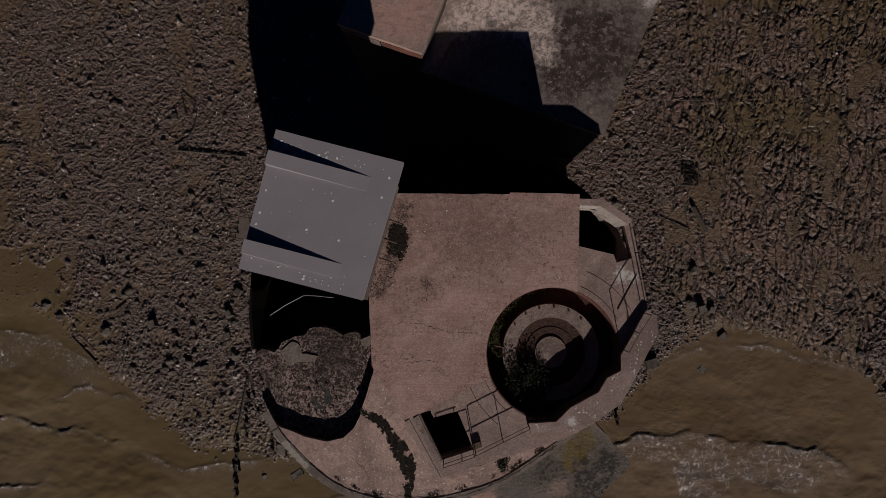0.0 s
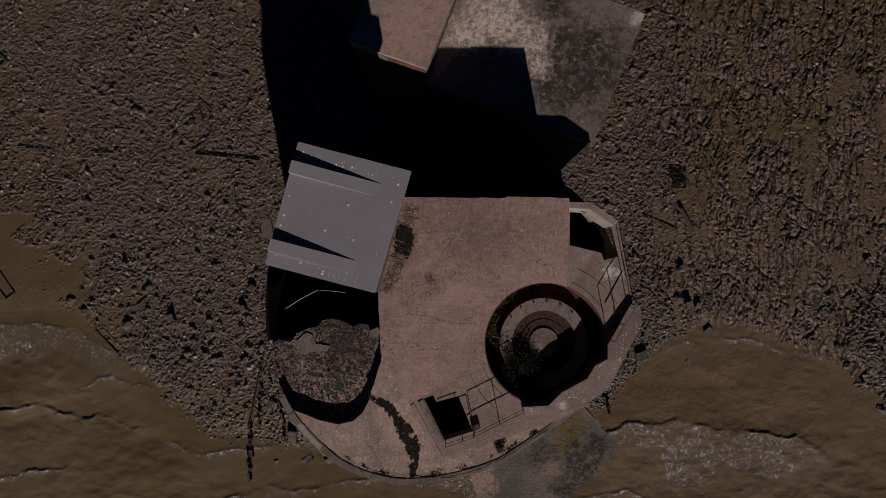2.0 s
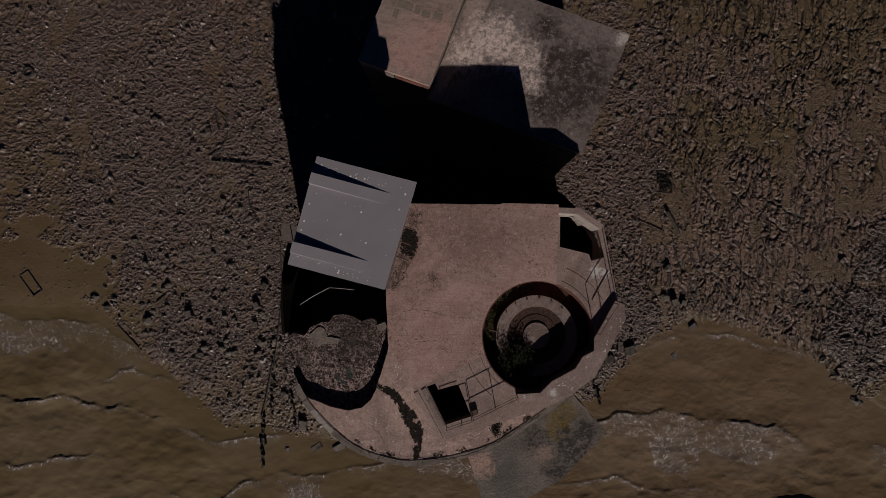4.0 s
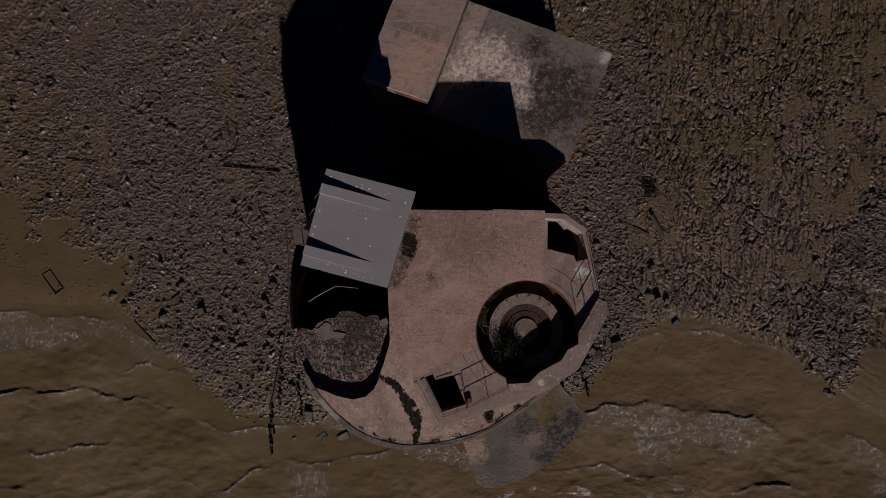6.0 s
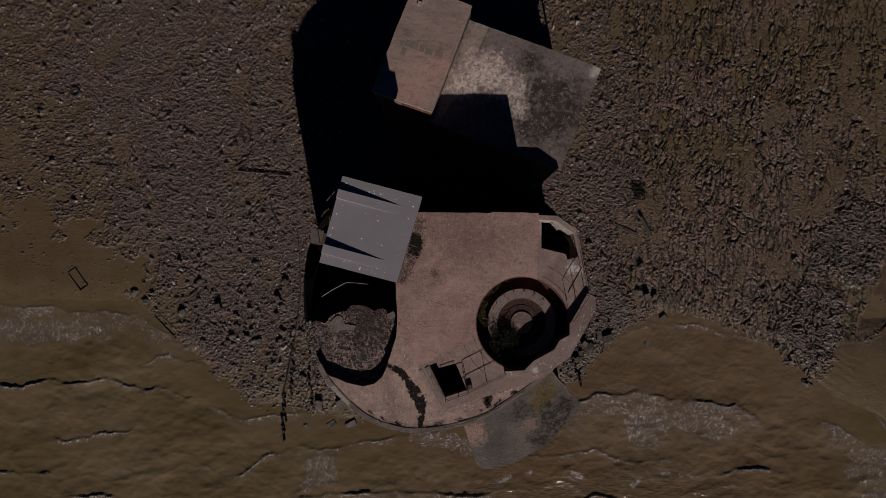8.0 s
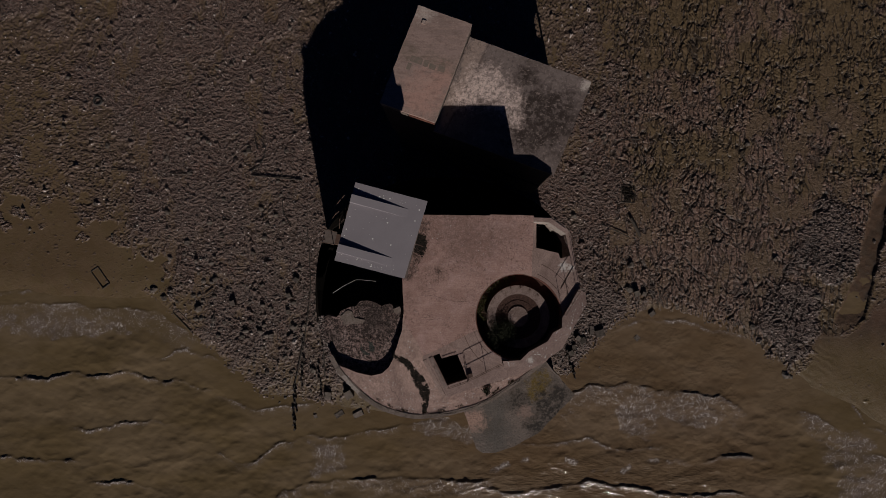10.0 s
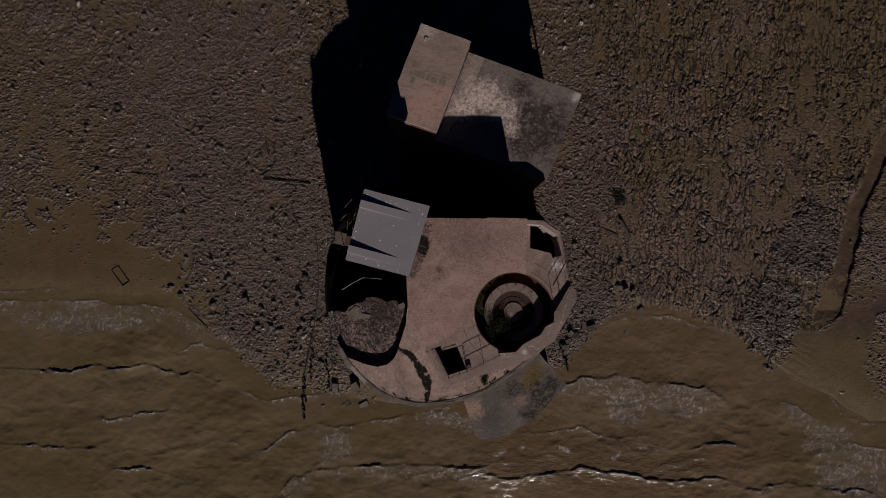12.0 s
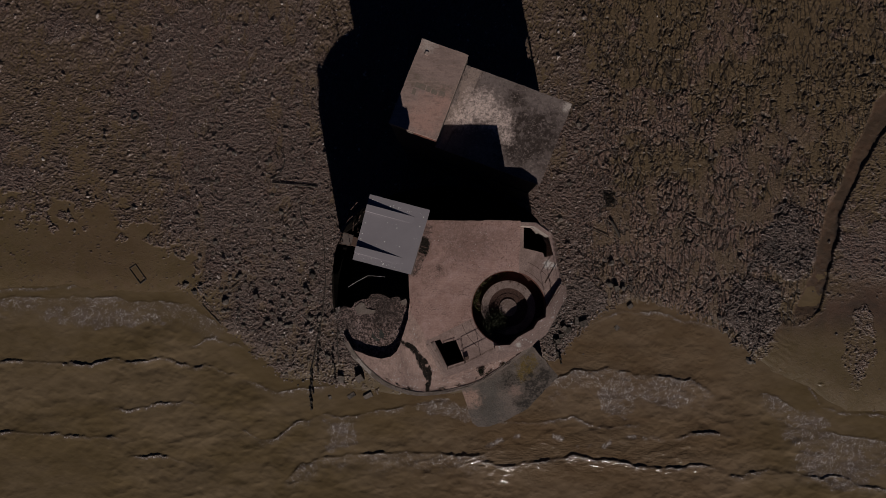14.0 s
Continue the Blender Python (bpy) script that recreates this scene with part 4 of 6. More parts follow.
    foam = np.where(far > 0.1, 0, foam)
    broken = np.exp(-(((y + 22.0 + 2.5 * (fbm(x * 0.3, y * 0.3, 91) - 0.5)) / 2.2) ** 2)) * step_up(x, -2, 8) * step_up(-x, -32, -22) + 0.5 * np.exp(-(((y + 12.9) / 1.3) ** 2)) * step_up(x, 9, 13) * step_up(-x, -26, -18)
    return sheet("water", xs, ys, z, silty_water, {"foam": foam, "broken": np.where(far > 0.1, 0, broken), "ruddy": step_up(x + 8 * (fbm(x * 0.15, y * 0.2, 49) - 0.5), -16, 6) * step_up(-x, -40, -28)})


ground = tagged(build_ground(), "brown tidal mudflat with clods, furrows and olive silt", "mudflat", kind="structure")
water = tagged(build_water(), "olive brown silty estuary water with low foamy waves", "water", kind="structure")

# ---- the gun tower ----
DECK, SHIELD, PLATFORM, TERRACE, LOOKOUT = 15.1, 15.65, 18.2, 13.6, 24.15
tower = thing("gun_tower", "derelict oval stone sea fort with pink concrete gun decks on top", "fort")
drum_plan = smooth_loop([(-9.7, -8.3), (-8.4, -9.9), (-6.35, -11.6), (-3.7, -12.45), (-1.6, -12.4), (0.4, -12.0), (2.5, -11.25), (5.0, -9.6), (7.0, -8.0),
                         (8.4, -6.0), (9.3, -3.8), (9.4, -1.5), (8.6, 1.5), (6.8, 4.2), (3, 6.0), (-1, 6.6), (-5, 6.0), (-8.5, 4.4), (-10.6, 1.6), (-11.2, -1.5), (-11.0, -5.2)], 5)
# west gun pit and the broken shaft behind it, open to the sky
west_hole = smooth_loop([(-10.6, -6.6), (-9.9, -8.05), (-9.0, -8.45), (-7.8, -8.95), (-6.6, -9.2), (-5.75, -9.0), (-5.2, -8.5), (-4.85, -7.8), (-4.6, -6.9), (-4.2, -5.6), (-4.1, -4.0), (-4.1, -1.0),
                         (-3.6, 2.6), (-1.5, 3.0), (-1.4, 6.1), (-5.0, 5.85), (-8.38, 4.32), (-10.48, 1.58), (-11.08, -1.5), (-10.88, -5.0)], 3)
# rooms below the gun deck
room_plan = [(-1.95, -7.4), (-0.75, -9.85), (1.3, -9.2), (4.0, -8.35), (6.4, -7.2), (7.8, -5.5), (8.4, -1.0), (8.35, 1.4), (7.9, 2.15), (7.0, 2.72), (5.7, 2.75), (3.0, 1.0), (0, -2), (-1.9, -6.0)]
foot_plan = [(x * 1.06, -2.8 + (y + 2.8) * 1.05) for x, y in drum_plan]
low_hole = [(x * 1.062 if x < -9.5 else x, y) for x, y in west_hole]
part("wall", prism(bmesh.new(), worn(foot_plan, 0.5, 0.06, 2), -0.6, 10.3, [low_hole, room_plan]), shade_black, tower, "thick curved stone wall, coloured near black for shade")
terrace_plan = [p for p in drum_plan if p[1] < -8.4 or (p[0] > 1.0 and p[1] < 2.9)] + [(-1.2, 3.0), (-3.6, 2.6), (-4.05, -1.0), (-4.05, -4.0), (-4.2, -5.6), (-4.6, -6.9), (-4.85, -7.8), (-5.2, -8.5), (-5.75, -9.0), (-6.6, -9.2), (-7.8, -8.95), (-9.0, -8.5), (-9.3, -8.32)]
corner_plan = [(-10.95, -4.7), (-11.0, -5.4), (-10.75, -6.6), (-9.9, -8.2), (-9.7, -8.15), (-9.75, -7.6), (-10.3, -6.4), (-10.5, -5.4), (-10.5, -4.6)]
part("wall_head", prism(bmesh.new(), terrace_plan, 10.29, TERRACE - 0.25, [room_plan]), shade_stained_wall, tower)
part("ruined_corner", prism(bmesh.new(), worn(corner_plan, 0.25, 0.07, 12), 10.29, 13.1), shade_stained_wall, tower, "ruined dark corner of the wall")
terrace = part("terrace", prism(bmesh.new(), worn(terrace_plan, 0.4, 0.035, 2), TERRACE - 0.25, TERRACE, [room_plan]), terrace_concrete, tower, "pinkish concrete terrace on the wall head")
part("room_floor", prism(bmesh.new(), room_plan, 6.0, 6.4), void_mud, tower)
part("shaft_floor", prism(bmesh.new(), west_hole, 3.0, 4.0), void_mud, tower, "dark muddy shaft bottom")
pit_floor_plan = [(-10.75, -6.7), (-9.98, -8.1), (-9.0, -8.5), (-7.8, -9.0), (-6.6, -9.25), (-5.7, -9.05), (-4.8, -7.8), (-4.2, -5.6), (-4.15, -3.8),
                  (-4.75, -3.75), (-5.3, -3.55), (-5.9, -3.75), (-6.4, -3.45), (-7.1, -3.3), (-7.7, -3.4), (-8.0, -3.8), (-8.5, -3.85), (-9.2, -4.2), (-9.55, -4.7), (-10.2, -4.5), (-10.75, -4.9)]
part("pit_floor", prism(bmesh.new(), worn(pit_floor_plan, 0.25, 0.06, 5), 12.3, 13.1), overgrown_rubble, tower, "broken concrete gun floor")
pit_cover = [(-10.55, -6.6), (-9.75, -7.9), (-8.9, -8.2), (-7.7, -8.85), (-6.6, -9.1), (-5.8, -8.9), (-4.95, -7.7), (-4.35, -5.6), (-4.3, -3.95), (-5.9, -3.9), (-7.0, -3.5), (-8.1, -4.0), (-9.4, -4.9), (-10.65, -4.8)]

gun_x, gun_y, gun_r = 4.84, -4.32, 3.3
hatch_plan = [(-1.69, -7.33), (-0.02, -6.73), (0.97, -9.03), (-0.55, -9.55)]
ne_hole = [(6.1, 2.86), (6.93, 2.86), (8.3, 2.08), (8.7, 0.42), (7.94, 0.2), (7.8, 0.6), (6.1, 1.0)]
deck_plan = [(-2.45, -7.7), (-0.85, -10.55), (1.31, -9.77), (3.4, -9.1), (5.46, -8.42), (6.92, -7.63), (8.2, -6.0), (9.0, -4.0), (9.45, -2.0), (8.71, 2.03), (8.5, 2.44), (7.24, 3.3), (6.15, 3.35), (4.5, 3.1), (0, 0), (-2.2, -6.0)]
gun_deck = part("gun_deck", prism(bmesh.new(), worn(deck_plan, 0.6, 0.03, 3), DECK - 0.35, DECK, [ring(gun_x, gun_y, gun_r, 72), hatch_plan, ne_hole]), deck_concrete, tower, "weathered concrete gun deck")
part("deck_wall", prism(bmesh.new(), deck_plan, TERRACE - 0.1, DECK - 0.34, [ring(gun_x, gun_y, gun_r, 72), *[[(sum(p[0] for p in q) / len(q) + (x - sum(p[0] for p in q) / len(q)) * 1.3, sum(p[1] for p in q) / len(q) + (y - sum(p[1] for p in q) / len(q)) * 1.3) for x, y in q] for q in (hatch_plan, ne_hole)]]), shade_stained_wall, tower)
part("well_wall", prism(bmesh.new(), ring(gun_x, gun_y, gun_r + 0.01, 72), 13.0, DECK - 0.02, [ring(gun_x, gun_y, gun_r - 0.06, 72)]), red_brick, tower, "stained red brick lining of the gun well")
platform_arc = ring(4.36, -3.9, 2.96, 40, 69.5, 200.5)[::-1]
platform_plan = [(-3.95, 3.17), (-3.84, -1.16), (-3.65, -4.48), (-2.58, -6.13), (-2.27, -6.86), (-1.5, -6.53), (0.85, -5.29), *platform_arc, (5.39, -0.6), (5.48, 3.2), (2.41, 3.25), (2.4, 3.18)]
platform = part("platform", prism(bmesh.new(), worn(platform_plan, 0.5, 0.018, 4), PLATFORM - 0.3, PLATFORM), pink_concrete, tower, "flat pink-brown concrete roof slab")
# side wall coloured dark so that the shade by the gun well stays black
part("platform_wall", prism(bmesh.new(), platform_plan, DECK - 0.4, PLATFORM - 0.29), shade_stained_wall, tower, "stained wall under the roof slab, darkened for shade")
shield_plan = [(3.58, -7.58), (4.93, -7.48), (5.6, -6.8), (6.95, -6.05), (7.36, -5.37), (8.03, -5.01), (8.03, -4.28), (9.3, -2.13), (9.82, -2.37), (9.87, -3.18), (8.84, -5.08), (8.03, -6.58), (6.77, -7.46), (5.3, -8.1), (3.75, -8.2)]
for name, z0, z1, plan, m, text in (("shield_roof", SHIELD - 0.2, SHIELD, worn(shield_plan, 0.5, 0.02, 6), deck_concrete, "polygonal concrete blast shield roof"), ("shield_wall", 13.4, SHIELD - 0.19, shield_plan, shade_stained_wall, "")):
    bm = prism(bmesh.new(), plan, z0, z1)
    for v in bm.verts:
        if v.co.z > DECK:
            v.co.z += float(np.interp(v.co.y, [-7.5, -5.0, -2.2], [0.0, -0.05, -0.28]))
    part(name, bm, m, tower, text)


def crack(points, z, width, parent, seed):
    """A thin dark seam along plan points, frayed."""
    rng, line = random.Random(seed), []
    for (x0, y0), (x1, y1) in zip(points, points[1:]):
        for k in range(8):
            line.append((x0 + (x1 - x0) * k / 8 + rng.gauss(0, 0.025), y0 + (y1 - y0) * k / 8 + rng.gauss(0, 0.025)))
    bm, last = bmesh.new(), None
    for i, (x, y) in enumerate(line):
        w = width * rng.uniform(0.3, 1.0) * min(1, i / 3 + 0.2, (len(line) - 1 - i) / 3 + 0.2)
        dx, dy = line[min(i + 1, len(line) - 1)][0] - line[max(i - 1, 0)][0], line[min(i + 1, len(line) - 1)][1] - line[max(i - 1, 0)][1]
        d = math.hypot(dx, dy) or 1
        pair = [bm.verts.new((x - dy / d * w * s, y + dx / d * w * s, z + 0.004)) for s in (-1, 1)]
        if last:
            bm.faces.new((last[0], pair[0], pair[1], last[1]))
        last = pair
    return part("crack", bm, moss, parent, "dark crack")


crack([(-2.95, -2.7), (-2.3, -2.55), (-1.4, -2.63), (-0.8, -2.8), (-0.15, -3.0), (0.5, -2.95), (1.25, -3.05)], PLATFORM, 0.008, platform, 1)
crack([(-2.1, -4.3), (-1.2, -4.2), (-0.4, -4.35)], PLATFORM, 0.006, platform, 2)
crack([(-5.3, -10.0), (-4.6, -10.6), (-4.2, -11.3)], TERRACE, 0.014, terrace, 4)
crack([(-7.9, -10.3), (-7.2, -11.0), (-6.4, -11.35)], TERRACE, 0.03, terrace, 5)
crack([(0.9, -10.5), (3.2, -9.55), (5.2, -8.75)], TERRACE, 0.015, terrace, 6)
crack([(-6.2, -11.1), (-5.2, -11.75), (-4.2, -11.92), (-2.2, -12.1), (-0.2, -12.0), (1.5, -11.5), (3.1, -10.7), (4.75, -9.55), (5.5, -9.05)], TERRACE + 0.056, 0.02, terrace, 7)
crack([(-1.2, -2.0), (-1.25, -1.2), (-1.15, -0.4)], PLATFORM, 0.01, platform, 8)

# the gun well: ditch, holdfast ring, steps and pedestal
part("ditch_floor", prism(bmesh.new(), ring(gun_x, gun_y, gun_r + 0.1), 12.9, 13.95), dark_soil, tower, "damp reddish soil in the ditch")
for r0, r1, z, m, text in ((1.74, 2.42, 14.45, ring_concrete, "pale concrete ring"), (1.24, 1.76, 14.33, brown_soil, "soil-covered step"), (0.74, 1.26, 14.36, brown_soil, "dark soil-covered step")):
    part("holdfast_ring", prism(bmesh.new(), ring(gun_x, gun_y, r1), 13.4, z, [ring(gun_x, gun_y, r0)]), m, tower, text)
pedestal = part("pedestal", prism(bmesh.new(), ring(gun_x, gun_y, 0.78, 40), 13.4, 14.44), ring_concrete, tower, "round concrete gun pedestal")
bolt_rng = random.Random(11)
for i in range(6):
    a = radians(48 + i * 19)
    bm = bmesh.new()
    tube(bm, [(gun_x + 2.25 * math.cos(a), gun_y + 2.25 * math.sin(a), 14.43), (gun_x + 2.27 * math.cos(a), gun_y + 2.27 * math.sin(a), 14.49 + 0.04 * bolt_rng.random())], 0.05, 6)
    part("bolt", bm, rust_steel, pedestal, "rusted holding-down bolt" if i == 0 else "")

# curved track bars let into the deck round the gun well
for r in (gun_r + 0.28, gun_r + 1.08):
    for a0, a1 in ((196, 232), (30, 68)):
        bm = bmesh.new()
        tube(bm, [(x, y, DECK) for x, y in ring(gun_x, gun_y, r, 18, a0, a1)], 0.016, 6)
        part("track_bar", bm, rust_steel, gun_deck, "rusted curved steel track")

# upstands and copings
# the sunlit look of the inner face is put into the pale body colour
parapet = part("parapet", prism(bmesh.new(), worn([(5.5, 3.21), (7.0, 3.17), (8.38, 2.2), (8.12, 1.98), (6.86, 2.84), (5.5, 2.9)], 0.3, 0.02, 71), DECK - 0.9, 16.3), pale_coping, gun_deck, "pale chipped concrete parapet")
part("parapet_top", prism(bmesh.new(), worn([(5.5, 3.22), (7.01, 3.18), (8.4, 2.2), (8.14, 2.02), (6.87, 2.87), (5.5, 2.93)], 0.4, 0.012, 72), 16.295, 16.32), deck_concrete, parapet, "brown weathered parapet top")
part("broken_render", prism(bmesh.new(), worn([(6.72, 2.82), (7.16, 2.68), (7.5, 2.36), (7.22, 2.26), (7.1, 2.45)], 0.12, 0.03, 73), DECK - 0.5, DECK - 0.06), pale_coping, parapet, "pale lump of broken render")
n0, n1, s1, s0 = (Vector(p) for p in hatch_plan)
landing_plan = [n0.lerp(n1, 0.3), n1, n1.lerp(s1, 0.2), n0.lerp(n1, 0.3).lerp(s0.lerp(s1, 0.3), 0.17)]
part("stair_head", prism(bmesh.new(), worn([tuple(p) for p in landing_plan], 0.2, 0.015, 72), DECK - 0.5, DECK - 0.12), deck_concrete, gun_deck, "pale concrete stair head")
kerb = bmesh.new()
prism(kerb, [(-2.42, -7.72), (-0.86, -10.52), (-0.62, -10.42), (-2.2, -7.6)], DECK - 0.2, DECK + 0.03)
part("kerb", kerb, pale_kerb, gun_deck, "pale worn kerb")
part("kerb", prism(bmesh.new(), worn([(-2.0, -7.55), (-0.72, -9.95), (-0.58, -9.62), (-1.74, -7.38)], 0.3, 0.012, 74), DECK - 0.1, DECK + 0.05), ring_concrete, gun_deck, "grey kerb beside the stair hatch")

# outer parapet lip along the seaward arc
lip_in = [(x * 0.965 + 0.0, -2.8 + (y + 2.8) * 0.965) for x, y in drum_plan]
arc = sorted((i for i, (x, y) in enumerate(drum_plan) if y < -7.6), key=lambda i: (i + 8) % len(drum_plan))
for k in range(0, len(arc) - 1, 2):
    run = arc[k : k + 3]
    outer, inner = [drum_plan[i] for i in run], [lip_in[i] for i in reversed(run)]
    q = outer + inner
    cx, cy = sum(p[0] for p in q) / len(q), sum(p[1] for p in q) / len(q)
    q = [(cx + (x - cx) * 0.975, cy + (y - cy) * 0.975) for x, y in q]
    part("edge_stone", prism(bmesh.new(), worn(q, 0.3, 0.025, 400 + k), TERRACE - 0.1, TERRACE + 0.03 + 0.012 * (k % 3)), old_stone, tower, "worn stone edge of the terrace")


def lookout():
    """The tall square lookout on the north-west side, under a flat grey roof with two tapered ribs."""
    root = thing("lookout_tower", "square concrete lookout tower with flat grey roof slab", "tower", at=(-4.67, 1.68, PLATFORM - 4.6))
    root.rotation_euler = (0, 0, radians(-14.2))
    base = PLATFORM - 4.6
    top = LOOKOUT - base
    hx, hy = 2.26, 2.46
    bm = bmesh.new()
    prism(bm, worn([(-hx, -hy - 0.02), (hx - 0.1, -hy), (hx + 0.06, hy + 0.04), (-hx, hy + 0.04)], 0.5, 0.008, 8), top - 0.32, top)
    slab = part("roof_slab", bm, roof_grey, root, "smooth grey rendered roof slab")
    for y0, y1, length in ((-1.95, -1.43, 3.45), (1.2, 1.72, 3.62)):
        bm = bmesh.new()
        h = 0.26
        v = [bm.verts.new(p) for p in ((-hx + 0.02, y0, top + 0.004), (-hx + length, y0, top + 0.004), (-hx + length, y1, top + 0.004), (-hx + 0.02, y1, top + 0.004),
                                       (-hx + 0.02, y0 + 0.035, top + h), (-hx + 0.02, y1, top + h))]
        for f in ((0, 1, 4), (4, 1, 2, 5), (2, 3, 5), (3, 0, 4, 5), (0, 3, 2, 1)):
            bm.faces.new([v[i] for i in f])
        part("roof_rib", bm, roof_grey, slab, "tapered grey roof rib")
    # body: piers at the corners, open observation slits, solid below
    part("body", prism(bmesh.new(), [(-1.75, -2.1), (1.34, -2.1), (1.34, 2.1), (-1.75, 2.1)], -9.6, 6.1), shade_stained_wall, root, "stained concrete tower walls")
    part("ledge", box(bmesh.new(), pose(0.05, 0.6, 6.05), 3.56, 3.0, 0.66, 0.03), old_stone, root, "stained concrete string course")
    part("body", prism(bmesh.new(), [(-1.75, -2.1), (1.42, -2.1), (1.42, 2.1), (-1.75, 2.1)], 6.09, 7.3), shade_stained_wall, root, "stained concrete upper walls")
    for x in (-1.5, 0.85):
        for y in (-1.85, 1.85):
            part("pier", box(bmesh.new(), pose(x, y, 7.29), 0.5, 0.5, top - 7.59), old_stone, root)
    part("back_wall", box(bmesh.new(), pose(0.92, 0, 7.29), 0.3, 3.2, top - 7.59), old_stone, root)
    part("ledge", box(bmesh.new(), pose(1.9, -0.3, top - 0.6), 0.72, 4.3, 0.08), rusted_plate, root, "rust-stained ledge under the roof")
    for y in (-0.9, -0.2, 0.5):
        part("peg", tube(bmesh.new(), [(2.1, y, top - 0.7), (2.75, y - 0.05, top - 0.75)], 0.03), rust_steel, root)
    return root


lookout_tower = lookout()

# ---- fittings on the tower ----


def railing(points, z, height, bars, label, radius=0.023):
    """A post and rail fence along plan points."""
    root = thing("railing", label, "railing", "tower railings", at=(points[0][0], points[0][1], z))
    o = Vector((points[0][0], points[0][1], z))
    for x, y in points:
        part("post", tube(bmesh.new(), [Vector((x, y, z - 0.02)) - o, Vector((x, y, z + height)) - o], radius), rust_steel, root)
    for k in range(bars):
        h = height * (1 - k / max(1, bars)) - 0.01
        part("rail", tube(bmesh.new(), [Vector((x, y, z + h)) - o for x, y in points], radius * 0.8), rust_steel, root)
    return root


railing([(1.05, -9.02), (2.35, -8.35), (3.6, -7.72)], DECK, 1.05, 2, "rusted steel railing along the gun deck")
railing([(-0.5, -9.62), (0.4, -9.3), (0.98, -9.1)], DECK, 1.0, 2, "rusted steel railing beside the stair hatch")
railing([(8.62, 1.9), (8.85, 0.7), (9.1, -0.6), (9.36, -1.85)], DECK, 1.05, 2, "bent rusted railing on the deck edge")
railing([(9.2, -2.25), (8.65, -3.1), (8.15, -4.0)], SHIELD - 0.3, 1.15, 1, "low rusted rail on the shield roof")


def loose_bar(name, points, r, material, label, category):
    o = Vector(points[0])
    bm = tube(bmesh.new(), [Vector(p) - o for p in points], r)
    ob = mesh_object(name, bm, material)
    ob.location = o
    return tagged(ob, label, category)


loose_bar("bent_pole", [(-9.85, -2.75, 13.0), (-9.0, -2.2, 13.1), (-7.95, -1.64, 13.2), (-7.2, -1.68, 13.35), (-6.35, -1.75, 13.5)], 0.02, pale_steel, "pale bent steel pole leaning across the open shaft", "pole")
loose_bar("fallen_rail", [(8.0, -2.1, DECK + 0.03), (8.45, -1.25, DECK + 0.03), (8.92, -0.4, DECK + 0.03)], 0.02, rust_steel, "fallen rusted rail lying on the deck", "rail")
loose_bar("fallen_rail", [(8.28, -1.5, DECK + 0.03), (8.45, -2.1, DECK + 0.03), (8.5, -2.75, DECK + 0.03)], 0.018, rust_steel, "short rusted rail lying on the deck", "rail")
for k, (x0, y0, x1, y1) in enumerate(((2.0, -5.0, 2.5, -5.1), (2.5, -5.1, 2.55, -5.6))):
    loose_bar("bracket", [(x0, y0 + 1.0, 14.52), (x1, y1 + 1.0, 14.54)], 0.035, rust_steel, "rusted bracket on the gun ring", "bracket")

landing = thing("landing", "small rusted steel landing with rails on the tower side", "landing", at=(-8.7, 1.45, 19.9))
part("grating", box(bmesh.new(), pose(0, 0, 0, 0, 0, -14), 0.85, 0.95, 0.06), rusted_plate, landing, "brown rusted floor plate")
for x, y in ((-0.45, -0.38), (-0.3, 0.5), (0.42, 0.35), (0.3, -0.5)):
    part("post", tube(bmesh.new(), [(x, y, 0), (x, y, 1.0)], 0.025), rust_steel, landing)
part("rail", tube(bmesh.new(), [(0.3, -0.5, 1.0), (-0.45, -0.38, 1.0), (-0.3, 0.5, 1.0), (0.42, 0.35, 1.0)], 0.022), rust_steel, landing)
part("bracket", tube(tube(bmesh.new(), [(-0.3, 0.3, 0), (1.2, -0.1, -1.2)], 0.04), [(-0.3, -0.3, 0), (1.2, -0.7, -1.2)], 0.04), rust_steel, landing)
part("beam", box(bmesh.new(), pose(0.75, -0.2, -0.12, 0, 0, -14), 1.6, 0.7, 0.12), rust_steel, landing)

for y in (-0.2, 0.2):
    stile = part("stile", tube(bmesh.new(), [(-0.35, y, 0.9), (-0.35, y, -9.7)], 0.035), rust_steel, landing)
for k in range(28):
    part("rung", tube(bmesh.new(), [(-0.35, -0.2, -0.2 - 0.33 * k), (-0.35, 0.2, -0.2 - 0.33 * k)], 0.018, 6), rust_steel, stile)

tagged(mesh_object("junction_box", box(bmesh.new(), pose(1.12, -8.78, DECK, 0, 0, 22), 0.42, 0.3, 0.22, 0.02), rust_steel), "small dark rusted box beside the stair hatch", "box")

wreck = random.Random(88)
for k in range(9):
    x, y, a, s = wreck.uniform(-10.6, -8.9), wreck.uniform(2.0, 5.0), wreck.uniform(0.6, 1.6), wreck.uniform(0.4, 1.1)
    z = 10.36 + 0.1 * wreck.random()
    loose_bar("scrap_bar", [(x, y, z), (x + s * math.cos(a), y + s * math.sin(a), z + 0.25 * wreck.random())], wreck.uniform(0.02, 0.045), rust_steel, "bent scrap bar lying below the lookout tower", "scrap")

# soil, moss and plants
veg = random.Random(21)
tagged(mesh_object("rubble_cover", cover(bmesh.new(), pit_cover, 13.08, 0.05, 0.06, 3.0, 0.4), overgrown_rubble), "brown soil and brick rubble over the gun floor", "rubble", kind="stuff")
soil_strip = [(-2.6, 2.6), (-2.1, 2.4), (-2.15, 1.2), (-2.35, 0.3), (-2.8, -0.6), (-3.2, -1.5), (-3.8, -1.6), (-3.7, -0.4), (-3.1, 1.0)]
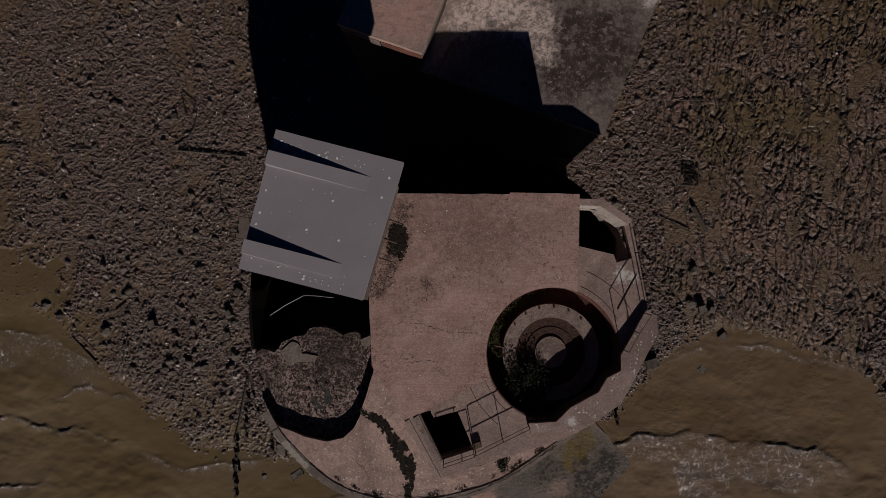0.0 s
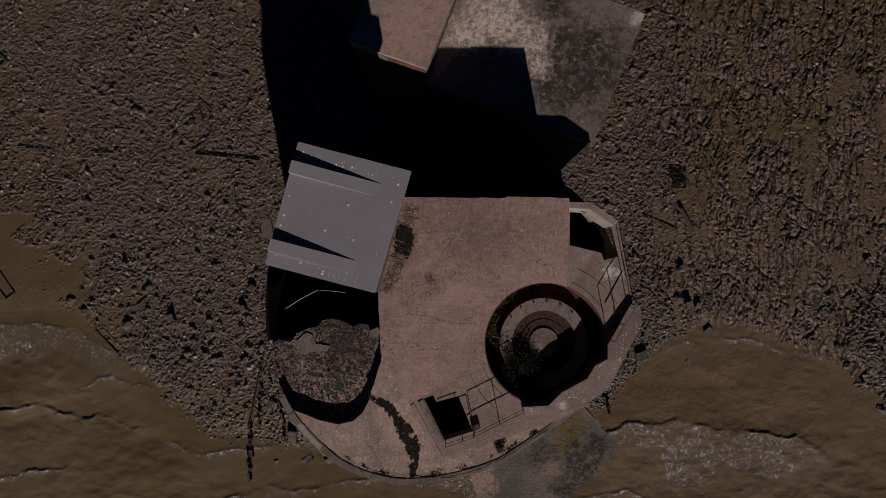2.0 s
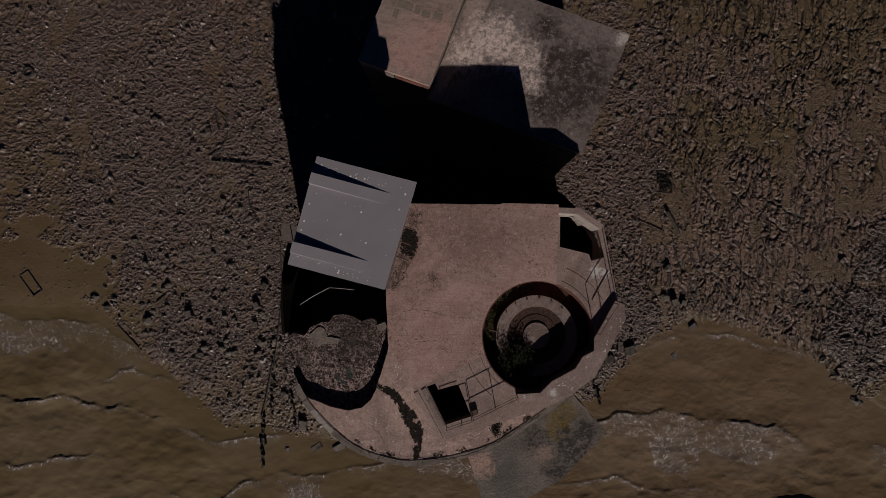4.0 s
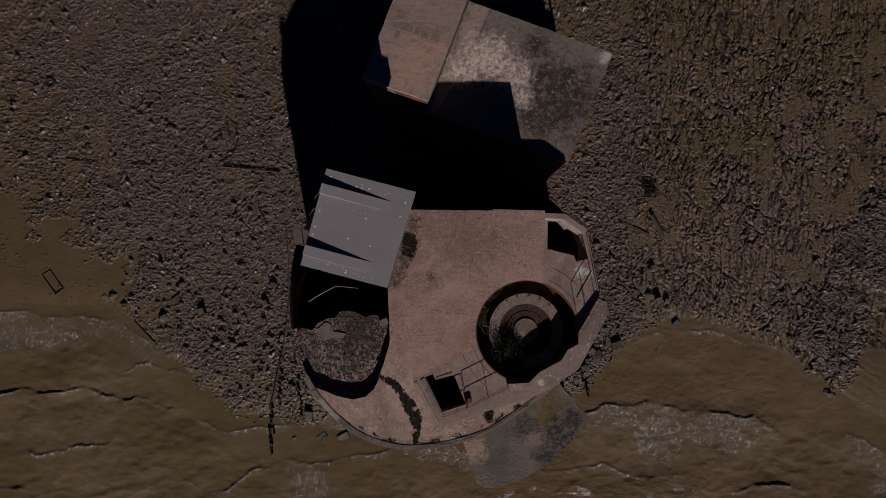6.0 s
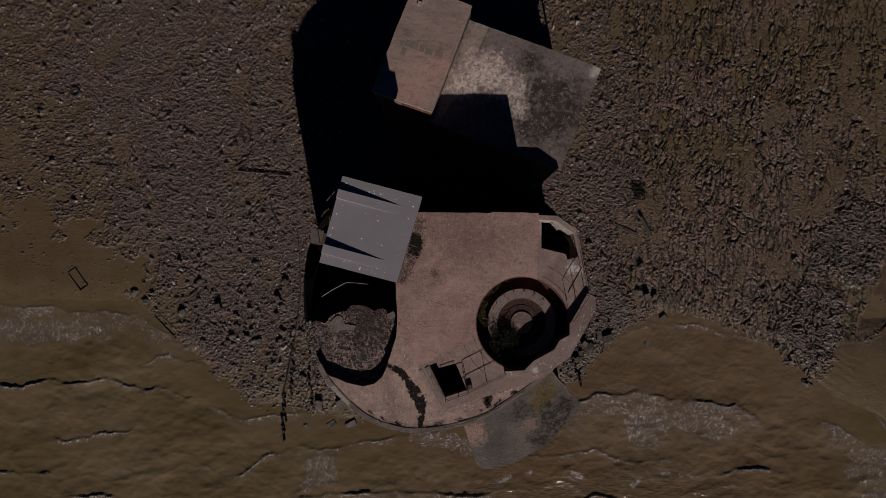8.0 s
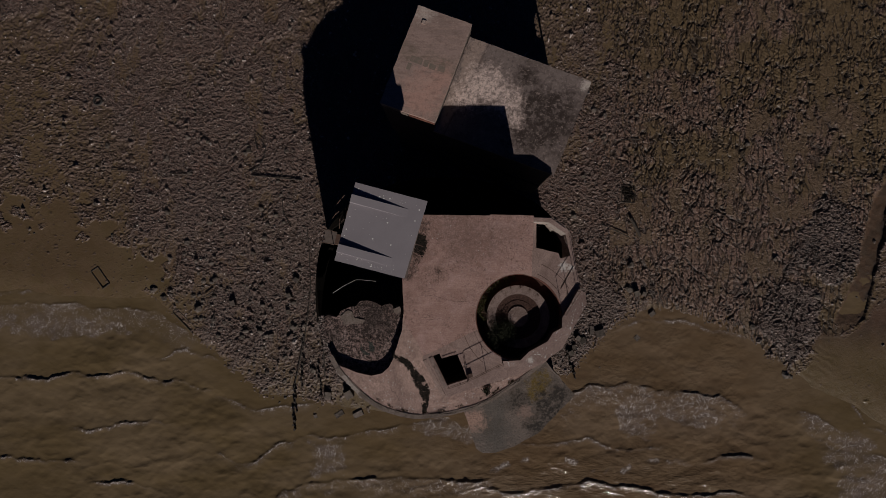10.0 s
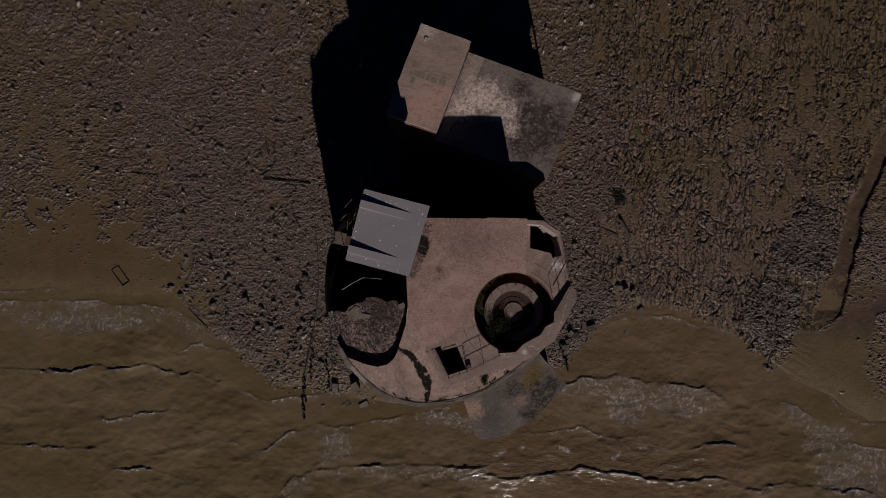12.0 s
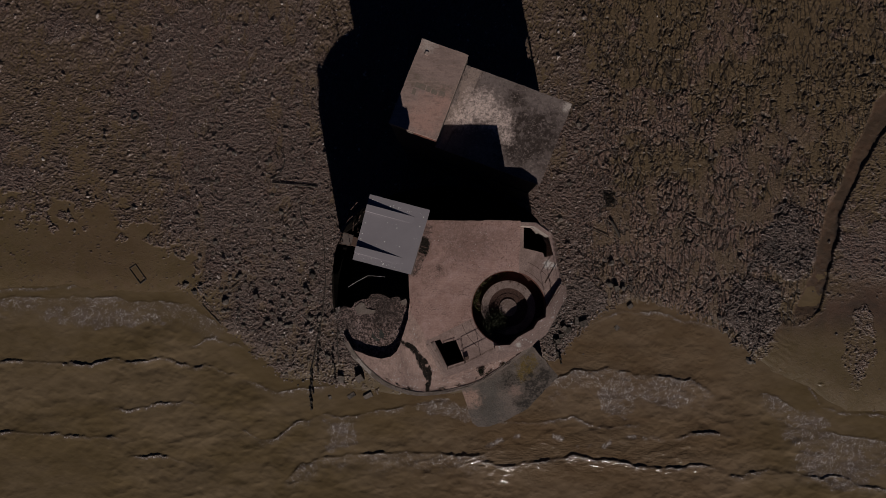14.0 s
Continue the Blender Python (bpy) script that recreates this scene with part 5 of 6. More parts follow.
clumps("soil_strip", soil_strip, PLATFORM, 620, 0.02, 0.06, moss_clump, "dark soil and moss beside the lookout tower", "soil", 5, 0.12, 0.3)
clumps("soil_strip", [(-2.85, 1.75), (-2.3, 1.7), (-2.2, 0.9), (-2.4, 0.4), (-2.95, 0.5)], PLATFORM, 1100, 0.04, 0.18, moss_clump, "black moss patch on the pink roof", "moss", 6, 0.08, 0.1)
crack_mid = [(-4.85, -7.55, 0.08), (-4.36, -7.82, 0.16), (-3.89, -8.05, 0.2), (-3.45, -8.57, 0.2), (-3.11, -9.1, 0.24), (-2.81, -9.5, 0.4), (-2.5, -10.0, 0.4), (-2.3, -10.6, 0.36), (-2.27, -11.2, 0.28), (-2.32, -11.7, 0.18), (-2.36, -12.1, 0.1)]
crack_plan = [(x + 0.8 * w, y + 0.55 * w) for x, y, w in crack_mid] + [(x - 0.8 * w, y - 0.55 * w) for x, y, w in crack_mid[::-1]]
clumps("moss_strip", crack_plan, TERRACE, 2400, 0.04, 0.2, moss_clump, "black moss growing along a crack in the terrace", "moss", 8, 0.05, 0.1)


clumps("loose_rubble", pit_cover, 13.1, 800, 0.02, 0.08, loose_rubble, "loose stones, bricks and dry weed on the gun floor", "rubble", 9, 0.03, 0.45)
wall_rubble = [(-10.95, -5.0), (-10.7, -6.5), (-9.9, -8.1), (-9.55, -8.0), (-10.0, -6.6), (-10.4, -5.2)]
tagged(mesh_object("rubble_cover", cover(bmesh.new(), wall_rubble, 13.08, 0.14, 0.06, 23.0, 0.5), overgrown_rubble), "broken stones along the ruined wall head", "rubble", kind="stuff")
clumps("broken_stones", [(-10.95, -4.6), (-11.0, -5.6), (-10.7, -6.8), (-9.95, -8.2), (-9.5, -8.1), (-10.3, -6.6), (-10.55, -4.6)], 13.1, 260, 0.05, 0.24, pale_rubble, "pale and dark broken stones along the ruined wall", "rubble", 25, 0.06, 0.4)
plate = thing("holdfast_plate", "grey-green round gun holdfast set in the rubble floor", "plate", at=(-7.0, -7.1, 13.09))
disc = part("disc", prism(bmesh.new(), worn(ring(0, 0, 0.56, 28), 0.2, 0.11, 61), 0.0, 0.018), plain("green_grey", (0.018, 0.022, 0.018), (0.085, 0.09, 0.078), 0.9, 0, 3.2, 0.9), plate)
for a in range(0, 360, 36):
    part("bolt", tube(bmesh.new(), [(0.8 * math.cos(radians(a)), 0.8 * math.sin(radians(a)), -0.02), (0.8 * math.cos(radians(a)), 0.8 * math.sin(radians(a)), 0.1)], 0.045, 6), rust_steel, disc)
broken = mesh_object("broken_slab", prism(bmesh.new(), worn([(-9.15, -4.6), (-8.6, -4.1), (-8.2, -4.3), (-8.05, -4.75), (-7.2, -4.85), (-7.4, -5.15), (-8.3, -5.2), (-8.9, -5.35)], 0.2, 0.06, 51), 13.09, 13.16), old_stone)
tagged(broken, "pale broken concrete slab on the gun floor", "slab")
lone = mesh_object("broken_block", prism(bmesh.new(), worn([(-4.95, -3.95), (-4.45, -3.72), (-4.3, -4.0), (-4.5, -4.3), (-4.85, -4.28)], 0.15, 0.03, 53), 13.09, 13.35), old_stone)
tagged(lone, "pale broken concrete block on the edge of the gun floor", "block")


def bush(x, y, z, r, count, size, material, label, name="bush"):
    root = thing(name, label, "plant", "plants on the tower", at=(x, y, z))
    bm = bmesh.new()
    for _ in range(7):
        a = veg.uniform(0, 6.3)
        tube(bm, [(0, 0, -0.03), (0.3 * r * math.cos(a), 0.3 * r * math.sin(a), 0.3 * r), (0.75 * r * math.cos(a), 0.75 * r * math.sin(a), 0.45 * r)], 0.012, 5)
    part("stems", bm, old_timber, root)
    bm = bmesh.new()
    for _ in range(max(4, count // 60)):
        a, d = veg.uniform(0, 6.3), r * veg.uniform(0.1, 0.8)
        leaves(bm, (d * math.cos(a), d * math.sin(a), 0.1 * r), r * veg.uniform(0.3, 0.5), 60, size, veg, 1.0)
    part("leaves", bm, material, root)
    return root


bush(3.65, -5.75, 14.2, 1.2, 6000, 0.11, bush_green, "dark green bush growing in the gun well").scale = (1, 1, 1.35)
for a, rr, c in ((108, 0.35, 240), (122, 0.4, 300), (137, 0.4, 300), (152, 0.42, 320), (168, 0.42, 320), (182, 0.38, 260), (95, 0.25, 160)):
    bush(gun_x + 2.85 * math.cos(radians(a)), gun_y + 2.85 * math.sin(radians(a)), 13.95, rr * 1.3, c * 2, 0.1, weed_green, "green weeds in the gun well ditch", "weed")
bush(2.5, -10.1, TERRACE, 0.55, 420, 0.1, bush_green, "dark twiggy weed on the terrace edge", "weed")
# tufts along the seaward crack
bm = bmesh.new()
crack_line = [(-6.1, -11.0), (-4.6, -11.75), (-3.0, -12.05), (-1.4, -11.95), (0.2, -11.55), (1.6, -11.05), (2.9, -10.45), (4.2, -9.65), (4.9, -9.2)]
for (x0, y0), (x1, y1) in zip(crack_line, crack_line[1:]):
    for _ in range(30):
        t = veg.random()
        if noise.noise(((x0 + (x1 - x0) * t) * 1.3, (y0 + (y1 - y0) * t) * 1.3, 4.0)) < 0.12:
            continue
        leaves(bm, (x0 + (x1 - x0) * t + veg.gauss(0, 0.03), y0 + (y1 - y0) * t + veg.gauss(0, 0.03), TERRACE), veg.choice((0.05, 0.07, 0.1, 0.16)), 9, 0.09, veg, 0.8)
tagged(mesh_object("edge_weeds", bm, dry_weed), "dark weeds rooted in the terrace edge crack", "weeds", kind="stuff")
# pale broken lip at the south-west of the terrace
edge_run = [p for p in drum_plan if -11.2 < p[1] < -8.4 and p[0] < -6.0]
edge_in = [(x * 0.972, -2.8 + (y + 2.8) * 0.972) for x, y in edge_run]
part("chipped_edge", prism(bmesh.new(), worn(edge_run + edge_in[::-1], 0.12, 0.09, 301), TERRACE - 0.05, TERRACE + 0.05), pale_coping, terrace, "pale chipped concrete lip")


def splats(name, loop, z, count, seed, label, low=0.02, high=0.07):
    """Flat white droppings strewn over a plan outline."""
    rng, bm = random.Random(seed), bmesh.new()
    xs, ys = [p[0] for p in loop], [p[1] for p in loop]
    while count:
        x, y = rng.uniform(min(xs), max(xs)), rng.uniform(min(ys), max(ys))
        hit = False
        for (x0, y0), (x1, y1) in zip(loop, loop[1:] + loop[:1]):
            if (y0 > y) != (y1 > y) and x < (x1 - x0) * (y - y0) / (y1 - y0) + x0:
                hit = not hit
        if not hit or noise.noise((x * 0.6, y * 0.6, seed)) < rng.uniform(-0.6, 0.5):
            continue
        count -= 1
        m = pose(x, y, z + 0.005, 0, 0, rng.uniform(0, 180))
        a = low * (high / low) ** rng.random()
        b = a * rng.uniform(0.25, 0.8)
        bm.faces.new([bm.verts.new(m @ Vector((a * rng.uniform(0.6, 1.2) * math.cos(k * 0.898), b * rng.uniform(0.6, 1.2) * math.sin(k * 0.898), 0))) for k in range(7)])
    return tagged(mesh_object(name, bm, dropping_white), label, "droppings", kind="stuff")


terrace_south = [(-9.0, -9.0), (-7.0, -10.8), (-4.0, -12.0), (-1.5, -12.0), (1.0, -11.4), (4.5, -9.6), (5.6, -8.7), (1.4, -9.9), (-0.85, -10.75), (-2.7, -7.8), (-3.6, -6.2), (-4.5, -7.7), (-5.2, -9.0), (-6.8, -9.5)]
splats("droppings", terrace_south, TERRACE, 230, 31, "white bird droppings spattered over the terrace")
for v in splats("droppings", shield_plan, SHIELD, 90, 32, "white bird droppings on the blast shield roof").data.vertices:
    v.co.z += float(np.interp(v.co.y, [-7.5, -5.0, -2.2], [0.0, -0.05, -0.28]))
splats("droppings", platform_plan, PLATFORM, 45, 33, "a few white bird droppings on the pink roof", 0.02, 0.045)
# bird droppings on the lookout roof
bm = bmesh.new()
for _ in range(95):
    u = veg.uniform(-2.15, 2.15)
    v = veg.choice((veg.uniform(-2.3, 2.3), 2.2 - abs(veg.gauss(0, 0.2)), -2.3 + abs(veg.gauss(0, 0.3))))
    p = Matrix.Translation((-4.67, 1.68, LOOKOUT)) @ Matrix.Rotation(radians(-14.2), 4, "Z")
    if v > 1.15 and v < 1.75 or -1.6 < v < -1.0:
        continue
    c, r = p @ Vector((u, v, 0.005)), veg.choice((0.015, 0.02, 0.025, 0.05))
    bm.faces.new([bm.verts.new(c + Vector((r * veg.uniform(0.6, 1.3) * math.cos(k * 1.047), r * veg.uniform(0.6, 1.3) * math.sin(k * 1.047), 0))) for k in range(6)])
tagged(mesh_object("droppings", bm, dropping_white), "white bird droppings on the grey roof", "droppings", kind="stuff")

# ---- the barrack block on stilts ----


def barracks():
    root = thing("barrack_block", "concrete barrack block on stilts with tan and grey flat roofs", "building")
    tan = [(-5.98, 11.98), (-1.74, 10.49), (1.03, 18.06), (-3.1, 19.56)]
    grey = [(-1.9, 10.2), (7.64, 6.76), (10.54, 14.19), (0.91, 17.73)]
    tan_roof = part("roof", prism(bmesh.new(), worn(tan, 0.5, 0.03, 31), 15.1, 15.4), tan_concrete, root, "tan concrete flat roof")
    part("roof", prism(bmesh.new(), worn(grey, 0.5, 0.03, 32), 13.5, 13.8), grey_roof_concrete, root, "blotched grey concrete flat roof")

    def shrink(q, d):
        c = [sum(p[i] for p in q) / 4 for i in (0, 1)]
        return [(c[0] + (x - c[0]) * (1 - d), c[1] + (y - c[1]) * (1 - d)) for x, y in q]

    # shade is in the lower walls' colour; the sunlit head keeps lighter stone
    part("wall", prism(bmesh.new(), shrink(tan, 0.012), 6.4, 14.42), shade_stained_wall, root, "stained concrete walls, darkened for shade")
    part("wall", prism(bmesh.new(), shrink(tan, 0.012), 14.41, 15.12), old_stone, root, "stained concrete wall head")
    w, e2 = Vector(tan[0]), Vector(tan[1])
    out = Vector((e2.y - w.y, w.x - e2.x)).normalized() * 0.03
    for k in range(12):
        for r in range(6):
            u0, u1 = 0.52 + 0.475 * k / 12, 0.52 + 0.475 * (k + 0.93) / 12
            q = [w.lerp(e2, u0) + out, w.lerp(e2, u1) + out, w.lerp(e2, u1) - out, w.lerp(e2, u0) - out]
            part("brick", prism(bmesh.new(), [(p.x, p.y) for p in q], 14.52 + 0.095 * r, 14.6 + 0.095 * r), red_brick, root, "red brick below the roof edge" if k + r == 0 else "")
    # near-black backing paints the shade between the slats
    louvre = part("louvre", prism(bmesh.new(), [(p.x, p.y) for p in (w.lerp(e2, 0.37) + out * 0.3, w.lerp(e2, 0.5) + out * 0.3, w.lerp(e2, 0.5) - out, w.lerp(e2, 0.37) - out)], 14.45, 15.08), shade_black, root, "dark louvred vent below the roof edge")
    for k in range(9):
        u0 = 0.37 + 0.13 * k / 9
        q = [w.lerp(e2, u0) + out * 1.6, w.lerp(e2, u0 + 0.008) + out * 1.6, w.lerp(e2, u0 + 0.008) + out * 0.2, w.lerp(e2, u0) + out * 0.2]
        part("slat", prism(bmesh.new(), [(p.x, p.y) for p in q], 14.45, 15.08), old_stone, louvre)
    part("wall", prism(bmesh.new(), shrink(grey, 0.03), 6.4, 13.52), shade_stained_wall, root, "stained concrete walls, darkened for shade")
    part("wall", prism(bmesh.new(), shrink(tan, 0.05), -0.5, 6.42), shade_stained_wall, root)
    # under the grey roof: solid to the ground but for one opening at the east corner
    a, d = Vector(grey[0]), Vector(grey[3])
    e, f = Vector(grey[1]), Vector(grey[2])

    def bay(u0, u1, z0, z1, v0=0.0, v1=1.0, name="base_wall"):
        south, north = (a.lerp(e, u0), a.lerp(e, u1)), (d.lerp(f, u0), d.lerp(f, u1))
        q = [south[0].lerp(north[0], v0), south[1].lerp(north[1], v0), south[1].lerp(north[1], v1), south[0].lerp(north[0], v1)]
        part(name, prism(bmesh.new(), [(p.x, p.y) for p in q], z0, z1), shade_stained_wall, root)

    bay(0.03, 0.985, -0.5, 4.2)
    bay(0.03, 0.985, 5.65, 6.42)
    bay(0.03, 0.91, 4.2, 5.65)
    bay(0.91, 0.985, 4.2, 5.65, 0.0, 0.86)
    bay(0.972, 0.985, 4.2, 5.65, 0.98, 1.0, "corner_post")
    part("roof_vent", box(bmesh.new(), pose(-2.65, 18.2, 15.39, 0, 0, -20), 0.32, 0.32, 0.1, 0.02), tan_concrete, tan_roof)
    for u, v, w, h in ((0.32, 0.5, 0.9, 0.45), (0.5, 0.5, 0.35, 0.5), (0.62, 0.49, 0.5, 0.4), (0.78, 0.5, 0.5, 0.4), (0.24, 0.42, 0.3, 0.5)):
        x = (1 - v) * ((1 - u) * tan[0][0] + u * tan[1][0]) + v * ((1 - u) * tan[3][0] + u * tan[2][0])
        y = (1 - v) * ((1 - u) * tan[0][1] + u * tan[1][1]) + v * ((1 - u) * tan[3][1] + u * tan[2][1])
        part("faded_bar", prism(bmesh.new(), [(x + a * w / 2 + b * h * 0.17, y + b * h / 2 - a * w * 0.17) for a, b in ((-1, -1), (1, -1), (1, 1), (-1, 1))], 15.395, 15.405), faded_paint, tan_roof, "faded green paint bar")
    return root


faded_paint = plain("faded_paint", (0.2, 0.17, 0.135), (0.28, 0.2, 0.165), 0.9, 0, 3)
barracks()

# lower seaward block
seaward = thing("seaward_block", "low dark wet concrete block against the fort on the seaward side", "block")
slab_plan = [(0.3, -11.0), (0.88, -12.9), (1.85, -15.75), (2.4, -16.1), (3.5, -16.05), (5.05, -15.5), (7.0, -14.4), (9.2, -12.1), (10.05, -11.15), (7.75, -8.5), (6.9, -7.7), (3, -9.5)]
part("slab", prism(bmesh.new(), worn(slab_plan, 0.5, 0.05, 41), -1.0, 10.36), wet_slab, seaward, "stained dark concrete slab")

# ---- stones and wreckage on the flats ----
rock_rng = random.Random(77)


def rock_mesh(name, flat, seed, cuts=2):
    rng = random.Random(seed)
    bm = bmesh.new()
    lump(bm, Matrix.Identity(4), 1.0, rng, flat, cuts)
    for v in bm.verts:
        v.co += 0.1 * noise.noise_vector(v.co * 2.3 + Vector((seed, 0, 0)))
        v.co.z = max(v.co.z, -0.25)
    return bm


def block_mesh(sx, sy, sz, seed):
    rng = random.Random(seed)
    bm = bmesh.new()
    box(bm, Matrix.Identity(4), sx, sy, sz, 0.04)
    for v in bm.verts:
        v.co += Vector((rng.uniform(-1, 1), rng.uniform(-1, 1), rng.uniform(-1, 1))) * 0.03
    return bm


rock_kinds = []
for k in range(6):
    ob = mesh_object("rock", rock_mesh("rock", 0.7 + 0.1 * (k % 3), 100 + k, 2), block_stone)
    tagged(ob, "dark weedy boulder lying on the mud", "rock", "boulders on the mudflat")
    rock_kinds.append(ob)
block_kinds = []
for k, s in enumerate(((1.0, 0.8, 0.7), (1.3, 0.7, 0.5), (0.9, 0.9, 0.9))):
    ob = mesh_object("concrete_block", block_mesh(*s, 200 + k), block_stone)
    tagged(ob, "broken grey concrete block lying on the mud", "block", "fallen concrete blocks")
    block_kinds.append(ob)
used = set()


def drop(kinds, x, y, size, turn=None, sink=0.08, z=0.0):
    """One stone of a kind, placed on the mud."""
    k = rock_rng.randrange(len(kinds))
    m = Matrix.Translation((x, y, z + float(ground_z(x, y)) - sink * size)) @ Euler((rock_rng.uniform(-0.15, 0.15), rock_rng.uniform(-0.15, 0.15), turn if turn is not None else rock_rng.uniform(0, 6.3))).to_matrix().to_4x4()
    key = (kinds[0].name.split(".")[0], k)
    ob = kinds[k] if key not in used else kinds[k].copy()
    if key in used:
        scene.collection.objects.link(ob)
    used.add(key)
    ob.matrix_world = m
    ob.scale = (size,) * 3
    return ob


WEST_ROCKS = ((-31.1, -3.3, 0.9), (-30.0, -4.2, 0.9), (-29.3, -3.4, 0.6), (-30.2, -2.4, 0.5), (-26.4, -5.2, 1.1), (-26.6, -6.3, 0.7), (-26.1, -6.2, 0.6), (-19.8, -2.7, 0.7), (-16.5, -6.9, 0.9), (-24.3, -7.9, 0.5),
              (-21.8, -8.0, 0.5), (-21.0, -11.6, 0.4), (-19.7, -9.0, 0.5), (-19.3, -13.4, 0.45), (-17.9, -14.7, 0.5), (-17.9, -15.7, 0.4), (-17.3, -14.2, 0.4))
NORTH_ROCKS = ((-27.9, 12.5, 0.8), (-30.1, 10.2, 0.7), (-17.6, 11.1, 0.7), (-36.3, 11.5, 0.7), (-27.6, 8.8, 0.6), (-32.3, 0.2, 0.5), (-25.2, -0.5, 0.7), (-20.1, 5.2, 0.8), (-24.0, 6.1, 0.6), (-18.6, 4.5, 0.7))
EAST_ROCKS = ((13.9, 15.6, 0.6), (15.0, 15.0, 0.7), (13.6, 12.5, 0.6), (11.9, 4.7, 0.8), (29.4, 12.2, 0.6), (12.9, 8.8, 0.6), (17.7, -0.2, 1.1), (17.5, -2.6, 0.9), (22.7, -6.4, 0.45), (25.0, -7.4, 0.4), (20.7, -7.3, 0.3), (17.5, -12.6, 0.7), (33.3, -11.1, 1.0), (29.9, -6.3, 0.7))
for x, y, s in WEST_ROCKS + NORTH_ROCKS + EAST_ROCKS:
    drop(rock_kinds, x, y, s * 0.8, sink=0.02)
for x, y, s, a in ((-22.7, -4.6, 1.0, 0.3), (-16.95, -3.8, 0.9, 0.5), (-16.3, -2.2, 0.9, 1.0), (-17.1, -5.4, 0.8, 0.2), (-21.4, 11.1, 0.8, 0.1), (18.3, -3.0, 1.0, 0.3), (19.0, -3.1, 0.8, 1.2), (19.9, -5.1, 1.0, 0.7), (18.4, -7.6, 1.0, 0.8),
                   (18.5, -9.1, 1.0, 0.9), (22.9, -7.4, 0.5, 0.5), (19.0, -10.8, 0.7, 0.1), (18.3, -11.0, 0.8, 0.0), (14.7, -10.8, 1.0, 0.9), (14.65, -7.2, 1.5, 0.3), (12.9, -8.0, 1.2, 0.6), (13.8, -6.95, 1.2, 1.5), (12.4, -7.6, 0.9, 0.9), (12.1, -8.6, 0.8, 0.2), (11.7, -9.2, 0.9, 0.4)):
    drop(block_kinds, x, y, s * 0.58, a, sink=0.3)
for x, y, s, a in ((-12.9, -13.8, 1.0, 1.5), (-10.7, -13.6, 1.1, 0.5), (-11.7, -15.8, 0.9, 0.6), (-9.8, -15.7, 1.0, 0.5), (-14.2, -16.0, 0.5, 0.3), (-7.9, -18.9, 0.7, 0.4), (-10.8, -22.8, 1.3, 0.6)):
    drop(block_kinds, x, y, s * 0.8, a, sink=0.3)
scatter = random.Random(91)
for x, y, s in ((40.8, 17.9, 0.6), (30.6, -7.7, 0.8), (36.3, -3.2, 0.9), (30.9, -16.1, 0.5), (33.2, -11.3, 0.6), (33.8, -11.3, 0.6), (46.9, 22.8, 0.9), (32.1, 0.6, 0.5), (29.3, 12.1, 0.5), (-25.9, -2.4, 0.6), (-28.0, 0.4, 0.5), (-24.1, -3.0, 0.5), (-26.9, -3.9, 0.5), (-22.3, -9.6, 0.4), (-20.6, -10.8, 0.45), (-18.4, -12.4, 0.5), (-23.6, -11.0, 0.35), (-21.9, -12.6, 0.35), (-19.0, -15.4, 0.4)):
    drop(rock_kinds, x, y, s * 0.8, sink=0.02)
for _ in range(130):
    x, y = scatter.gauss(-21, 4.5), scatter.gauss(-6, 5.5)
    if x < -12.5 and y > shore_line(x) + 1.2:
        drop(rock_kinds, x, y, scatter.choice((0.25, 0.3, 0.35, 0.45, 0.55)), sink=0.02)
for _ in range(60):
    x, y = scatter.uniform(-46, -14), scatter.uniform(2, 28)
    drop(rock_kinds, x, y, scatter.choice((0.2, 0.25, 0.3, 0.4)), sink=0.02)
for _ in range(40):
    x, y = scatter.uniform(12, 48), scatter.uniform(-8, 28)
    drop(rock_kinds, x, y, scatter.choice((0.2, 0.25, 0.3, 0.4)), sink=0.02)


def beam(name, points, r, material, label, category):
    return loose_bar(name, [(x, y, z) for x, y, z in points], r, material, label, category)


# rails half buried along the west foot of the fort
beam("rail", [(-15.3, 3.2, 0.16), (-15.05, 1.2, 0.15), (-14.8, -2.9, 0.16), (-15.0, -5.0, 0.16), (-15.45, -9.3, 0.15)], 0.045, old_timber, "long dark rail half buried beside the fort", "rail")
beam("rail", [(-15.5, -8.6, 0.18), (-16.0, -11.5, 0.16), (-16.42, -13.4, 0.1)], 0.06, old_timber, "dark rail running down the foreshore", "rail")
beam("rail", [(-13.3, -7.3, 0.2), (-13.35, -9.5, 0.2), (-13.2, -12.0, 0.15)], 0.07, old_timber, "short dark rail below the fort wall", "rail")
# an old pipe run, half buried
for pts, r in ((((-21.15, 8.55, 0.12), (-18.5, 8.33, 0.14), (-15.9, 8.11, 0.06)), 0.065), (((-29.64, 8.64, 0.12), (-27.25, 8.61, 0.04)), 0.05), (((-35.8, 9.03, 0.08), (-32.8, 8.9, 0.04)), 0.04)):
    beam("pipe", pts, r, old_timber, "half-buried dark pipe lying across the mud", "pipe")
beam("cable", [(-20.54, 11.25, 0.12), (-20.79, 12.01, 0.12), (-20.96, 12.95, 0.12), (-20.18, 12.29, 0.12), (-19.74, 11.4, 0.12), (-19.86, 10.45, 0.12), (-20.36, 9.55, 0.12), (-21.16, 9.02, 0.1)], 0.04, rubber, "looped black cable lying on the mud", "cable")
beam("cable", [(-17.92, 6.03, 0.12), (-17.76, 4.71, 0.13), (-16.97, 3.27, 0.12)], 0.04, rubber, "black cable lying on the mud", "cable")
beam("cable", [(14.7, 3.87, 0.15), (16.0, 3.3, 0.16), (17.49, 2.61, 0.15)], 0.04, rubber, "black cable lying on the mud", "cable")
